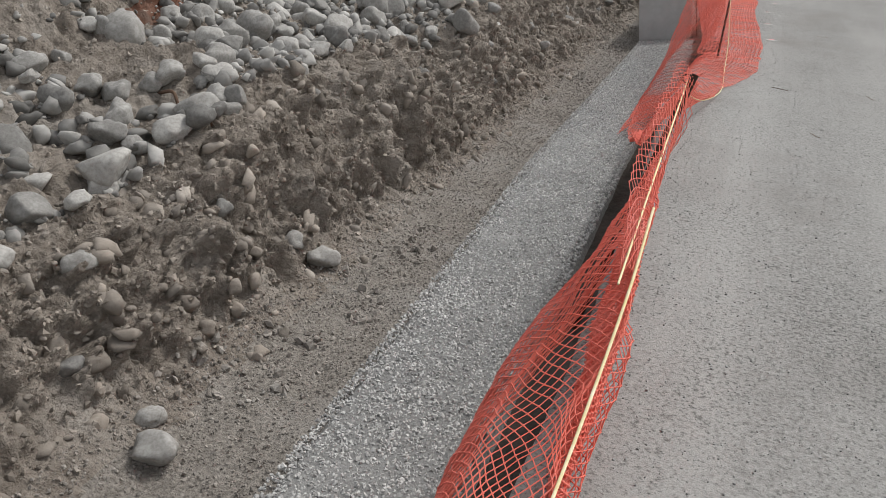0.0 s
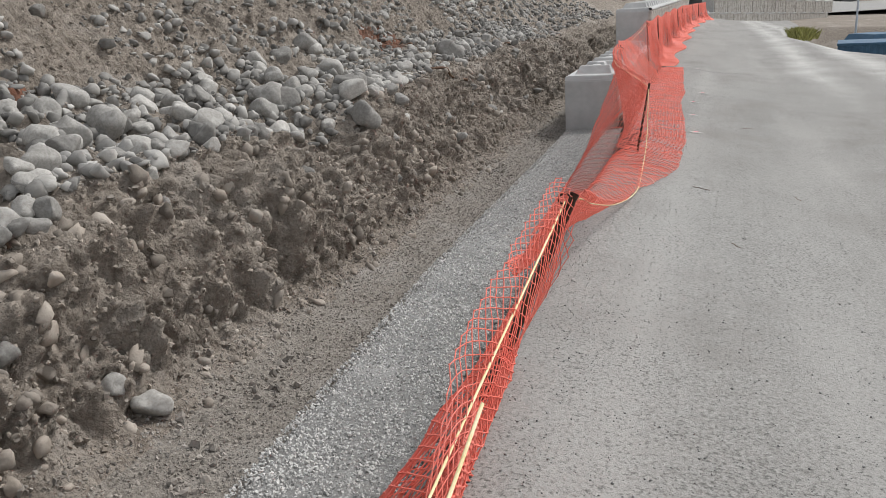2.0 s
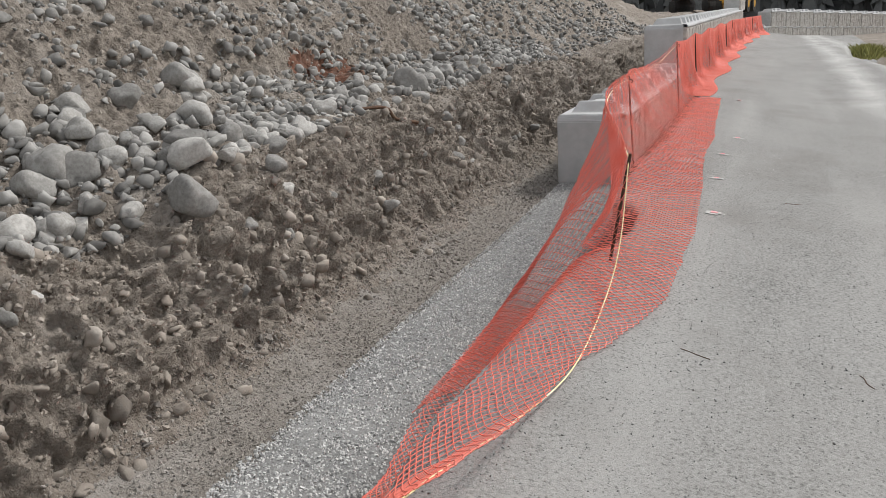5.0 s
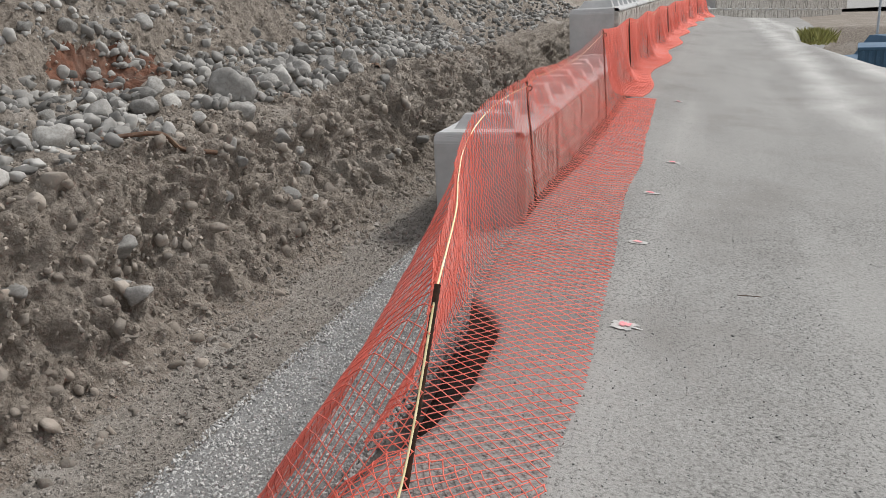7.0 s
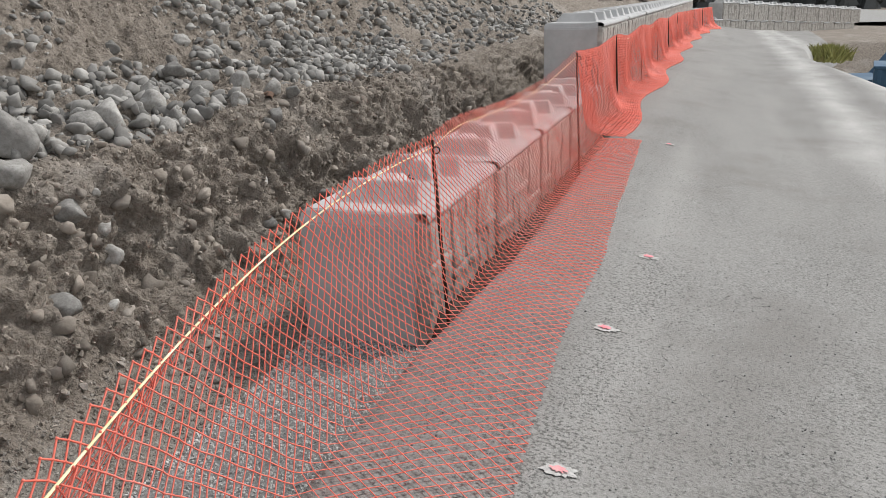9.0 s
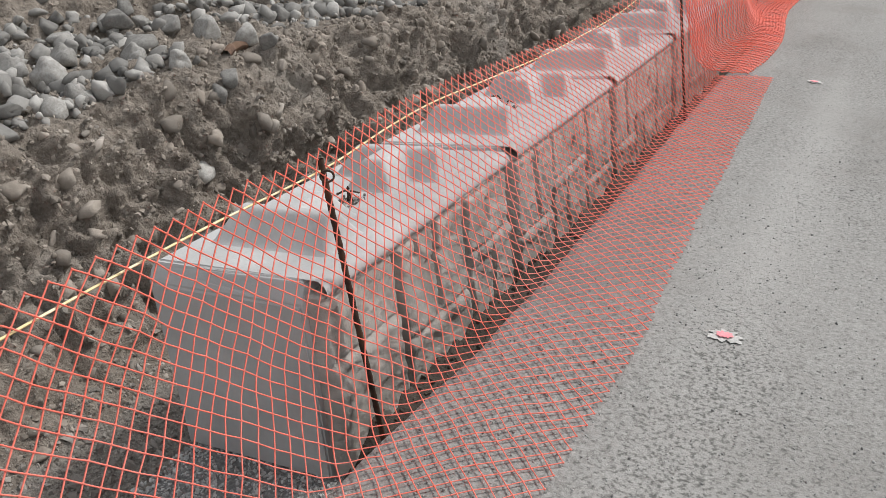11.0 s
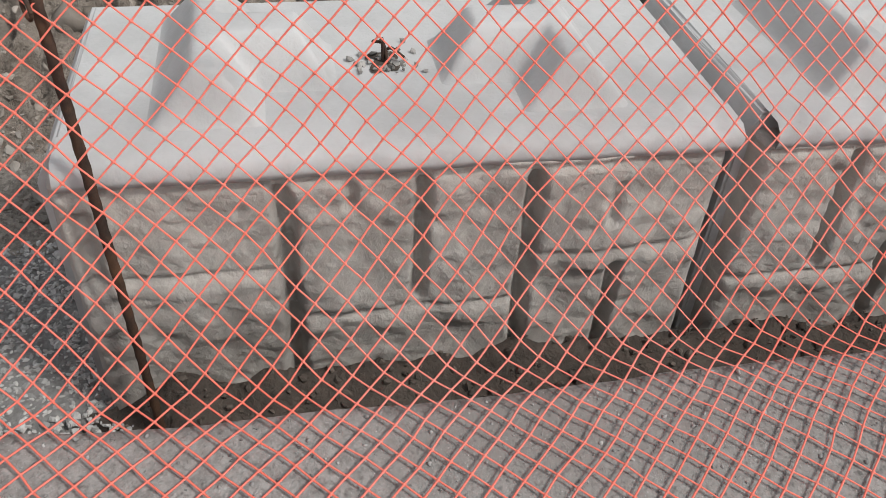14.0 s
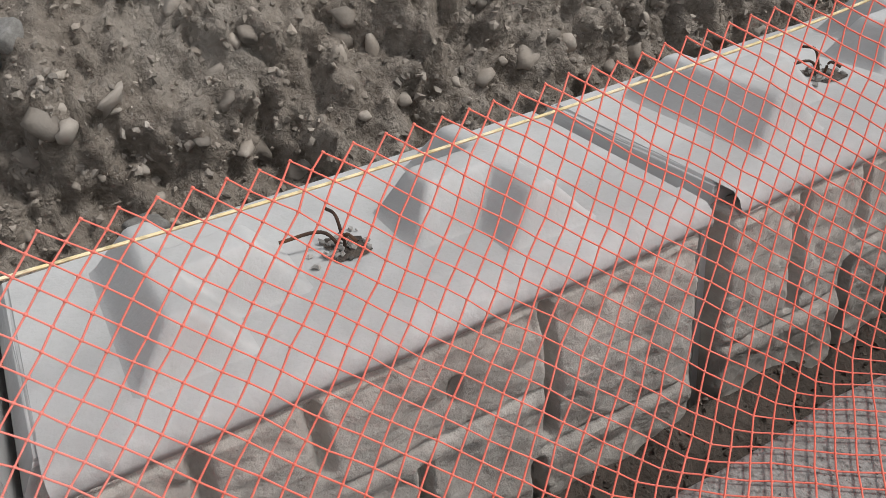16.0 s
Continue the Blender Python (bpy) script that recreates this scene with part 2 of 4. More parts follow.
BLUE = material("blue_painted_steel", [(0.06, 0.13, 0.21), (0.045, 0.105, 0.175), (0.09, 0.155, 0.215)], (3.0, 0.7), 0.6, 0.15, 30.0)
ORANGE = material("orange_machine_paint", [(0.62, 0.13, 0.03), (0.5, 0.10, 0.03), (0.42, 0.12, 0.05)], (2.0, 0.6), 0.5, 0.1, 20.0)
YELLOW = material("yellow_machine_paint", [(0.55, 0.29, 0.03), (0.45, 0.24, 0.03), (0.36, 0.22, 0.06)], (2.0, 0.6), 0.5, 0.1, 20.0)
BLACK = material("black_rubber", [(0.025, 0.024, 0.023), (0.035, 0.033, 0.03), (0.05, 0.046, 0.04)], (6.0, 2.0), 0.8, 0.3, 40.0)
PALE_STEEL = material("pale_steel", [(0.5, 0.52, 0.54), (0.42, 0.44, 0.46), (0.55, 0.56, 0.57)], (4.0, 1.0), 0.5, 0.1, 20.0)
GLASS = bpy.data.materials.new("dark_glass")
GLASS.use_nodes = True
GLASS.node_tree.nodes["Principled BSDF"].inputs["Base Color"].default_value = (0.02, 0.025, 0.03, 1)
GLASS.node_tree.nodes["Principled BSDF"].inputs["Roughness"].default_value = 0.08

# ---- the lie of the land ----
EDGE_Y = [-40, -10.0, -9.3, -8.5, -7.6, -6.5, -5.6, -4.9, -4.45, -4.1, -3.7, -3.3, -3.05, -2.85, -2.0, -1.1, -0.3, 0.45, 1.5, 3.0, 60]
EDGE_X = [0.66, 0.50, 0.48, 0.45, 0.41, 0.34, 0.40, 0.42, 0.44, 0.57, 0.62, 0.59, 0.50, 0.36, 0.31, 0.31, 0.35, 0.395, 0.385, 0.36, 0.33]


def bed_left(y):
    """The string-straight edge of the gravel bed on the bank's side."""
    return np.interp(y, [-11, -9.5, -8.0, -6.5, -3.4, -1.6, 0.0], [-0.515, -0.565, -0.62, -0.68, -0.70, -0.705, -0.735]) + 0.005 * fbm(y * 3, 0 * y, 2.0, 4, 52)


def road_edge(y):
    return np.interp(y, EDGE_Y, EDGE_X) + 0.014 * fbm(y * 4.0, 0 * y, 3.1, 4, 11)


def road_z(x, y):
    """Height of the road: it falls away from its edge, and dips beyond the bend."""
    z = 0.455 - 0.135 * np.clip(x - 0.6, 0, 1.6) - 0.03 * np.clip(x - 2.2, 0, 60)
    z = z - 0.018 * np.clip(y - 22, 0, 40) * np.clip((x - 0.5) / 4, 0, 1)
    z = z + 0.012 * fbm(x * 0.8, y * 0.5, 0.3, 3, 21) + 0.022 * fbm(x * 0.35 + 7, y * 0.12, 0.7, 2, 22) * np.clip((x - 1.0), 0, 1)
    return z


BANK_S = [0.0, 0.22, 0.45, 0.62, 0.95, 1.22, 1.48, 1.72, 2.05, 2.45, 2.90, 3.25, 3.90, 5.6, 9.2, 16.0, 44.0]
BANK_X = [-0.70, -0.90, -1.14, -1.30, -1.38, -1.46, -1.58, -1.76, -2.08, -2.48, -2.92, -3.18, -3.66, -5.05, -8.1, -14.0, -42.0]
BANK_Z = [-0.07, -0.07, -0.03, 0.08, 0.40, 0.66, 0.89, 1.03, 1.09, 1.16, 1.28, 1.50, 1.92, 2.95, 5.1, 8.2, 15.0]


def bank_point(s, y):
    """A point of the bank: s runs up its section, y along it."""
    s, y = np.broadcast_arrays(np.asarray(s, float), np.asarray(y, float))
    wob = 0.16 * fbm(y * 0.55, s * 0.3, 1.7, 3, 31) * np.clip((s - 0.3) / 0.6, 0, 1)
    x, z = np.interp(s, BANK_S, BANK_X) + wob, np.interp(s, BANK_S, BANK_Z)
    z = z + 0.10 * fbm(y * 0.4, s * 0.5, 5.5, 3, 32) * np.clip((s - 1.3) / 0.5, 0, 1)
    x = x + (bed_left(y) + 0.735) * np.clip(1 - s / 0.7, 0, 1)
    # the cut leans back further along, and its brow sinks where cobbles have spilled
    ease = np.clip((y + 4.9) / 1.3, 0, 1)
    x = x - 0.22 * ease * np.clip((s - 0.45) / 0.6, 0, 1) * np.clip((2.7 - s) / 0.9, 0, 1)
    sink = 0.30 * np.exp(-(((y + 5.7) / 0.55) ** 2)) + 0.28 * np.clip((-8.6 - y) / 1.2, 0, 1)
    z = z - sink * np.clip((s - 0.8) / 0.8, 0, 1) * np.clip((3.1 - s) / 1.2, 0, 1)
    # the hillside ends in a flat bench of fill beyond the last machines
    flat = np.clip((y - 21) / 15, 0, 1)
    flat = flat * flat * (3 - 2 * flat)
    z = z * (1 - flat) + np.minimum(z, 1.45) * flat
    # a hollow with rusty soil
    hol = np.exp(-(((y + 0.7) / 0.8) ** 2 + ((s - 3.1) / 0.30) ** 2))
    x, z = x - 0.16 * hol, z - 0.05 * hol
    steep = np.clip((s - 0.5) / 0.25, 0, 1) * np.clip((2.0 - s) / 0.5, 0, 1)
    upper = np.clip((s - 1.6) / 0.5, 0, 1)
    rough = 0.16 * fbm(y * 2.8, s * 2.0, 0.0, 4, 33) + 0.075 * fbm(y * 8, s * 7, 4.0, 4, 34)
    groove = 0.06 * np.abs(fbm(y * 4.5 + 0.8 * s, s * 1.1, 9.0, 3, 35))
    clod = 0.06 * np.clip(fbm(y * 17, s * 15, 2.0, 3, 36) + 0.05, 0, 1)
    # torn lumps with sharp undersides, dragged downwards by the digger's bucket
    torn = np.abs(fbm(y * 6.5 + 1.5 * fbm(y * 2, s * 2, 1.0, 2, 137), s * 3.6, 6.0, 4, 138))
    crust = 0.045 * fbm(y * 20, s * 13, 8.0, 3, 139)
    d = steep * (rough * 1.05 - groove + clod * 1.3 + 0.16 * (torn - 0.22) + crust) + upper * (0.6 * rough + clod + crust) + 0.02 * fbm(y * 13, s * 13, 7.0, 3, 37)
    nx, nz = np.where(s < 2.0, 0.82, 0.5), np.where(s < 2.0, 0.57, 0.86)
    keep = np.clip(s / 0.12, 0, 1)
    return np.stack([x + d * nx * keep, y + 0.3 * d * fbm(y * 5, s * 5, 3.3, 2, 38), z + d * nz * keep], -1)


def bank_normal(s, y, e=0.05):
    a = bank_point(s + e, y) - bank_point(s - e, y)
    b = bank_point(s, y + e) - bank_point(s, y - e)
    n = np.cross(a, b)
    n /= np.linalg.norm(n, axis=-1, keepdims=True)
    return n * np.sign(n[..., 2:3])


# far ground, to the horizon
gy = np.concatenate([np.linspace(-400, -40, 12), np.linspace(-34, 60, 60), np.linspace(75, 900, 20)])
gx = np.concatenate([np.linspace(-600, -50, 12), np.linspace(-42, 40, 60), np.linspace(50, 600, 12)])
GX, GY = np.meshgrid(gx, gy, indexing="ij")
GZ = -0.45 - 0.6 * np.clip((GX - 6) / 20, 0, 1) + 0.3 * fbm(GX * 0.05, GY * 0.05, 0.0, 3, 41)
GZ = GZ - 0.4 * np.clip((-GX - 0.5) / 2, 0, 1)
# a lower yard beside the road, where the container stands
GZ = GZ - (GZ + 2.75) * np.clip((GX - 4.6) / 1.2, 0, 1) * np.clip((26 - GX) / 6, 0, 1) * np.clip((GY - 12) / 6, 0, 1) * np.clip((36 - GY) / 2, 0, 1)
ground = tagged(new("ground", mesh_of("ground", np.stack([GX, GY, GZ], -1).reshape(-1, 3), grid_faces(*GX.shape), SOIL, True)), "bare gravelly ground reaching to the horizon", "ground", kind="structure")

# the bank
by = np.concatenate([np.linspace(-40, -13, 40), np.arange(-12.6, 5.5, 0.021), np.arange(5.5, 7.0, 0.03), np.linspace(7.05, 16, 130), np.linspace(16.3, 60, 60)])
bs = np.concatenate([np.arange(0, 2.4, 0.019), np.arange(2.4, 4.6, 0.026), np.linspace(4.65, 8, 50), np.linspace(8.3, 44, 30)])
BS, BY = np.meshgrid(bs, by, indexing="ij")
bank_me = mesh_of("earth_bank", bank_point(BS, BY).reshape(-1, 3), grid_faces(*BS.shape), SOIL, True)
bank_me.materials.append(RUST_SOIL)
bank_me.materials.append(TRODDEN)
cs, cy = (BS[:-1, :-1] + 0.015).ravel(), (BY[:-1, :-1] + 0.016).ravel()
rusty = ((cy + 0.75) / 0.75) ** 2 + ((cs - 3.05) / 0.36) ** 2 + 0.9 * fbm(cy * 3, cs * 3, 0.0, 3, 43) < 0.62
rusty |= ((cy + 7.6) / 0.5) ** 2 + ((cs - 3.05) / 0.2) ** 2 + 0.9 * fbm(cy * 3, cs * 3, 0.0, 3, 44) < 0.5
foot = cs < 0.50 + 0.10 * fbm(cy * 2.5, cs * 3, 0.0, 3, 47)
bank_me.polygons.foreach_set("material_index", np.where(rusty, 1, np.where(foot, 2, 0)).astype(np.int32))
bank = tagged(new("earth_bank", bank_me), "cut bank of brown soil full of river stones", "earth bank", kind="structure")

# the road, with its cut edge
ry = np.concatenate([np.linspace(-60, -14, 24), np.arange(-13.6, 6, 0.04), np.linspace(6.1, 30, 90), np.linspace(31, 60, 20)])
ru = np.concatenate([[-4, -3, -2, -1], np.linspace(0, 1, 40) ** 1.6])
RU, RY = np.meshgrid(ru, ry, indexing="ij")
XE = road_edge(RY)
RIGHT = np.interp(RY, [-60, 1, 6, 11, 14, 20, 26, 32, 60], [14, 13, 7.2, 4.8, 4.4, 3.7, 4.4, 5.6, 7.0])
RX = np.where(RU >= 0, XE + 0.012 + np.clip(RU, 0, 1) * (RIGHT - XE), XE)
RZ = road_z(RX, RY)
face_n = 0.03 * fbm(RY * 6, RU * 1.7, 0.0, 4, 45)
top = road_z(XE, RY)
for k, (dx, f) in {-1: (0.0, 0.93), -2: (-0.03, 0.6), -3: (-0.045, 0.2), -4: (-0.10, -0.4)}.items():
    RX = np.where(RU == k, XE + dx + face_n, RX)
    RZ = np.where(RU == k, top * f, RZ)
RZ = np.where(RU > 0.9, RZ - (RU - 0.9) * 9.0, RZ)
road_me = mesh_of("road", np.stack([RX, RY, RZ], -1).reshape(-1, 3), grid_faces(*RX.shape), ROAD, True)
# the upright cut face gets its shade from this darker soil colour
road_me.materials.append(DAMP_SHADED_SOIL)
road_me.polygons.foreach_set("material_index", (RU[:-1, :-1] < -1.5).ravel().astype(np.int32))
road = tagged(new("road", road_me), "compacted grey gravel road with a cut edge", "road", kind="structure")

# the levelled gravel bed and the narrow trench beside it
gy2 = np.arange(-16, 12, 0.04)
gu = np.linspace(0, 1, 44)
GU, GV = np.meshgrid(gu, gy2, indexing="ij")


def bed_right(y):
    return np.interp(y, [-10.5, -8, -6, -4, -2.5, 0], [0.16, 0.11, 0.06, 0.10, 0.14, 0.02]) + 0.012 * fbm(y * 6, 0 * y, 8.0, 3, 51)


QX = bed_left(GV) - 0.06 + GU * (bed_right(GV) - bed_left(GV) + 0.40)
inside = np.clip((QX - bed_left(GV)) / 0.05, 0, 1) * np.clip((bed_right(GV) - QX) / 0.05, 0, 1)
QZ = -0.10 + 0.10 * inside + 0.006 * fbm(QX * 22, GV * 22, 0.0, 2, 53) - 0.12 * np.clip(1 - inside, 0, 1) * np.clip(1 - ((GV + 3.6) / 0.9) ** 2, 0, 1) * (QX > 0)
QZ = QZ + (0.17 + 0.05 * fbm(QX * 9, GV * 9, 2.0, 3, 54)) * np.clip((0.34 - QX) / 0.30, 0, 1) * np.clip((QX + 0.05) / 0.04, 0, 1) * np.clip((GV + 0.05) / 0.25, 0, 1)
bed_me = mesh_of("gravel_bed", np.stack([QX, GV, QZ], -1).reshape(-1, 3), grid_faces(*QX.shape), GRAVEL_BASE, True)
bed_me.materials.append(DAMP_SHADED_SOIL)
# trench floor and block foot: the darker soil carries painted-in shade
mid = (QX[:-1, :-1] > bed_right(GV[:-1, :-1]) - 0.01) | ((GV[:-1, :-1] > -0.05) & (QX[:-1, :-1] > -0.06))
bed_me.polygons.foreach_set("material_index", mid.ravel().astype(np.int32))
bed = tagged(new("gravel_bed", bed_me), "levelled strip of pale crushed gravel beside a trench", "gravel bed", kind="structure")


# ---- stones ----
def stone_shapes(count, subdiv, lump, flat, seed):
    """Rounded or broken stones about one unit in radius, as vertex and face arrays."""
    bm = bmesh.new()
    bmesh.ops.create_icosphere(bm, subdivisions=subdiv, radius=1)
    v = np.array([p.co for p in bm.verts])
    f = np.array([[p.index for p in q.verts] for q in bm.faces])
    bm.free()
    rng, out = np.random.default_rng(seed), []
    for i in range(count):
        w = v * (1 + lump * fbm(v[:, 0] * 1.1 + 9 * i, v[:, 1] * 1.1, v[:, 2] * 1.1, 2, seed + i))[:, None]
        for _ in range(5):  # worn flats
            n = rng.normal(size=3)
            n /= np.linalg.norm(n)
            d = w @ n
            cut = rng.uniform(0.5, 0.9)
            w = w - np.clip(d - cut, 0, None)[:, None] * n * 0.9
        w = w * (1.0, rng.uniform(0.68, 0.95), rng.uniform(*flat))
        out.append(w)
    return out, f


def rot(rng, n, tilt=0.35):
    """Random turns: mostly about the upright, with some tilt."""
    a, b, c = rng.uniform(0, 2 * np.pi, n), rng.normal(0, tilt, n), rng.normal(0, tilt, n)
    ca, sa, cb, sb, cc, sc = np.cos(a), np.sin(a), np.cos(b), np.sin(b), np.cos(c), np.sin(c)
    z, o = np.zeros(n), np.ones(n)
    Rz = np.stack([ca, -sa, z, sa, ca, z, z, z, o], -1).reshape(n, 3, 3)
    Rx = np.stack([o, z, z, z, cb, -sb, z, sb, cb], -1).reshape(n, 3, 3)
    Ry = np.stack([cc, z, sc, z, o, z, -sc, z, cc], -1).reshape(n, 3, 3)
    return Rx @ Ry @ Rz


def scatter_mesh(name, places, sizes, shapes, faces, mat, seed, tilt=0.5, smooth=True):
    rng = np.random.default_rng(seed)
    n, pick = len(places), rng.integers(0, len(shapes), len(places))
    R, S = rot(rng, n, tilt), np.array(shapes)[pick]
    v = np.einsum("nij,nkj->nki", R, S) * np.asarray(sizes)[:, None, None] + np.asarray(places)[:, None]
    k = S.shape[1]
    f = faces[None] + (np.arange(n) * k)[:, None, None]
    return mesh_of(name, v.reshape(-1, 3), f.reshape(-1, 3), mat, smooth)


rng = np.random.default_rng(7)
smalls, small_f = stone_shapes(20, 2, 0.9, (0.42, 0.75), 100)
tiny, tiny_f = stone_shapes(16, 1, 1.3, (0.4, 0.85), 140)
bigs, big_f = stone_shapes(18, 3, 0.55, (0.55, 0.85), 180)


def stuff(name, me, label, category):
    return tagged(new(name, me), label, category, kind="stuff")


# pebbles on the bank, thick on the bench and the slope above, thin on the cut face
def bank_scatter(n, s_lo, s_hi, y_lo, y_hi, size_lo, size_hi, sink, power=2.2, patch=0.0, seed=0):
    s, y = rng.uniform(s_lo, s_hi, n), rng.uniform(y_lo, y_hi, n)
    keep = fbm(s * 1.3, y * 0.9, 0.0, 3, 60 + seed) > patch
    s, y = s[keep], y[keep]
    size = size_lo + (size_hi - size_lo) * rng.uniform(0, 1, len(s)) ** power
    return bank_point(s, y) + bank_normal(s, y) * (size * sink)[:, None], size


p, z = zip(bank_scatter(6500, 1.75, 3.1, -14, 7, 0.012, 0.075, 0.35, 1.8, -0.2, 1),
           bank_scatter(7000, 3.0, 5.4, -12, 12, 0.012, 0.065, 0.30, 2.2, -0.1, 2),
           bank_scatter(3500, 2.0, 6.5, 3, 20, 0.02, 0.085, 0.35, 1.8, -0.3, 3),
           bank_scatter(4000, 5.0, 10.0, -8, 26, 0.025, 0.10, 0.35, 2.0, -0.2, 4))
stuff("bank_pebbles", scatter_mesh("bank_pebbles", np.vstack(p), np.concatenate(z), smalls, small_f, PEBBLE, 5), "loose grey river pebbles covering the stepped bank", "pebbles")
p, z = zip(bank_scatter(20000, 0.50, 1.95, -12.6, 6, 0.005, 0.024, 0.05, 2.4, -0.7, 5),
           bank_scatter(9000, 1.7, 4.6, -13, 7, 0.008, 0.022, 0.2, 1.6, -0.6, 7))
stuff("soil_clods", scatter_mesh("soil_clods", np.vstack(p), np.concatenate(z), tiny, tiny_f, DIRT_PEBBLE, 6, 0.9, False), "soil-covered stones and clods in the cut face", "stones")

p, z = zip(bank_scatter(34000, 0.03, 0.62, -12.4, 2, 0.003, 0.013, 0.15, 2.6, -0.7, 6), bank_scatter(2200, 0.20, 0.66, -12.2, 2, 0.010, 0.034, 0.2, 2.2, 0.05, 16))
stuff("trodden_grit", scatter_mesh("trodden_grit", np.vstack(p), np.concatenate(z), tiny, tiny_f, TRODDEN_STONE, 26, 0.9, False), "fine grit trodden into the soil beside the gravel bed", "grit")

p, z = bank_scatter(1900, 0.45, 1.95, -13, 7, 0.016, 0.070, -0.25, 2.2, -0.6, 8)
stuff("embedded_stones", scatter_mesh("embedded_stones", p, z, smalls, small_f, DIRT_PEBBLE, 16, 0.7), "dusty brown stones half buried in the cut face", "stones")

# crushed gravel of the bed
n = 52000
y = rng.uniform(-12.4, 0.2, n)
x = bed_left(y) + 0.002 + (bed_right(y) - bed_left(y) + 0.008) * rng.uniform(0, 1, n)
size = rng.uniform(0.006, 0.0125, n)
stuff("crushed_gravel", scatter_mesh("crushed_gravel", np.stack([x, y, -0.004 + size * 0.3], -1), size, tiny[:8], tiny_f, GRAVEL, 8, 1.2, False), "pale grey crushed gravel stones on the bed", "gravel")

# crumbs of soil on the fill between the blocks and the road
n = 5200
x, y = rng.uniform(-0.04, 0.40, n), rng.uniform(0.0, 6.0, n)
col_y = ((y - gy2[0]) / 0.04).astype(int)
u = np.clip((x - QX[0, col_y]) / (QX[-1, col_y] - QX[0, col_y]) * (len(gu) - 1), 0, len(gu) - 1.001)
i0 = u.astype(int)
zz = QZ[i0, col_y] * (1 - (u - i0)) + QZ[i0 + 1, col_y] * (u - i0)
size = 0.003 + 0.014 * rng.uniform(0, 1, n) ** 3
stuff("fill_crumbs", scatter_mesh("fill_crumbs", np.stack([x, y, zz + size * 0.2], -1), size, tiny, tiny_f, DAMP_SHADED_CRUMB, 12, 1.0, False), "damp, shade-darkened brown crumbs of soil at the foot of the blocks", "soil crumbs")

# loose grit on the road
n = 34000
y, x = rng.uniform(-12.5, 4.5, n), rng.uniform(0, 1, n) ** 1.3 * 3.2
x = road_edge(y) + 0.02 + x
size = 0.0020 + 0.0044 * rng.uniform(0, 1, n) ** 3
stuff("road_grit", scatter_mesh("road_grit", np.stack([x, y, road_z(x, y) + size * 0.2], -1), size, tiny[:5], tiny_f, ROAD_STONE, 9, 1.0), "small loose stones pressed into the road", "grit")

# cobbles that can be counted
cobble_meshes = []
for i, w in enumerate(bigs):
    cobble_meshes.append(mesh_of("cobble", w, big_f, COBBLE, True))


def cobble(s, y, r, sink=0.35, turn=None, shape=None, tilt=0.25):
    pos, nor = bank_point(s, y), bank_normal(s, y, 0.12)
    ob = new("cobble", cobble_meshes[int(rng.integers(0, len(bigs))) if shape is None else shape])
    ob.matrix_world = Matrix.Translation(Vector(pos) + Vector(nor) * r * sink) @ pose(0, 0, 0, rng.normal(0, tilt * 50), rng.normal(0, tilt * 50), rng.uniform(0, 360) if turn is None else turn) @ Matrix.Scale(r, 4)
    small = r < 0.07
    tagged(ob, "small rounded grey cobble lying on the bank" if small else "large rounded pale grey cobble resting on the bank", "cobble", "river cobbles on the bank")
    return ob


# the ones that stand out: section, along, radius
BIG = [(2.75, -8.45, 0.15), (1.95, -9.75, 0.15), (2.80, -7.30, 0.13), (2.30, -7.55, 0.14), (1.85, -9.1, 0.12), 
       (2.30, -5.3, 0.13), (3.0, -4.6, 0.12), (1.62, -5.15, 0.15), (2.5, -3.9, 0.15), (3.1, -3.4, 0.16), (1.70, -0.6, 0.13), (2.1, -0.15, 0.13), (2.1, -2.5, 0.11),
       (0.60, -8.95, 0.10), (0.42, -10.72, 0.11), (0.52, -10.55, 0.06), (2.0, -0.45, 0.19), (2.12, 0.5, 0.15), (2.25, 1.05, 0.11), (1.80, -3.75, 0.10), (2.42, -5.32, 0.17), (2.05, -6.9, 0.15), (2.42, -7.4, 0.14), (1.85, -4.8, 0.14), (2.0, -4.7, 0.13), (1.5, -4.3, 0.08), (2.55, -6.9, 0.13), (2.2, -8.1, 0.12), (2.15, 0.3, 0.10)]
for s, y, r in BIG:
    cobble(s, y, r, 0.45)
for i in range(270):
    if i < 185:  # thick on the bench
        s, y, r = rng.uniform(1.65, 3.05), rng.uniform(-11.8, -3.2) if i < 150 else rng.uniform(-3.2, 3.5), rng.uniform(0.055, 0.125)
    elif i < 215:  # stuck in the cut
        s, y, r = rng.uniform(0.7, 1.6), rng.uniform(-11.0, 2.0), rng.uniform(0.045, 0.095)
    else:  # on the slope above
        s, y, r = rng.uniform(3.0, 4.6), rng.uniform(-9.0, 5.0), rng.uniform(0.05, 0.10)
    cobble(float(s), float(y), float(r), 0.15 if 185 <= i < 215 else 0.35)

# ---- concrete blocks ----
L, W, H = 1.50, 0.75, 0.75


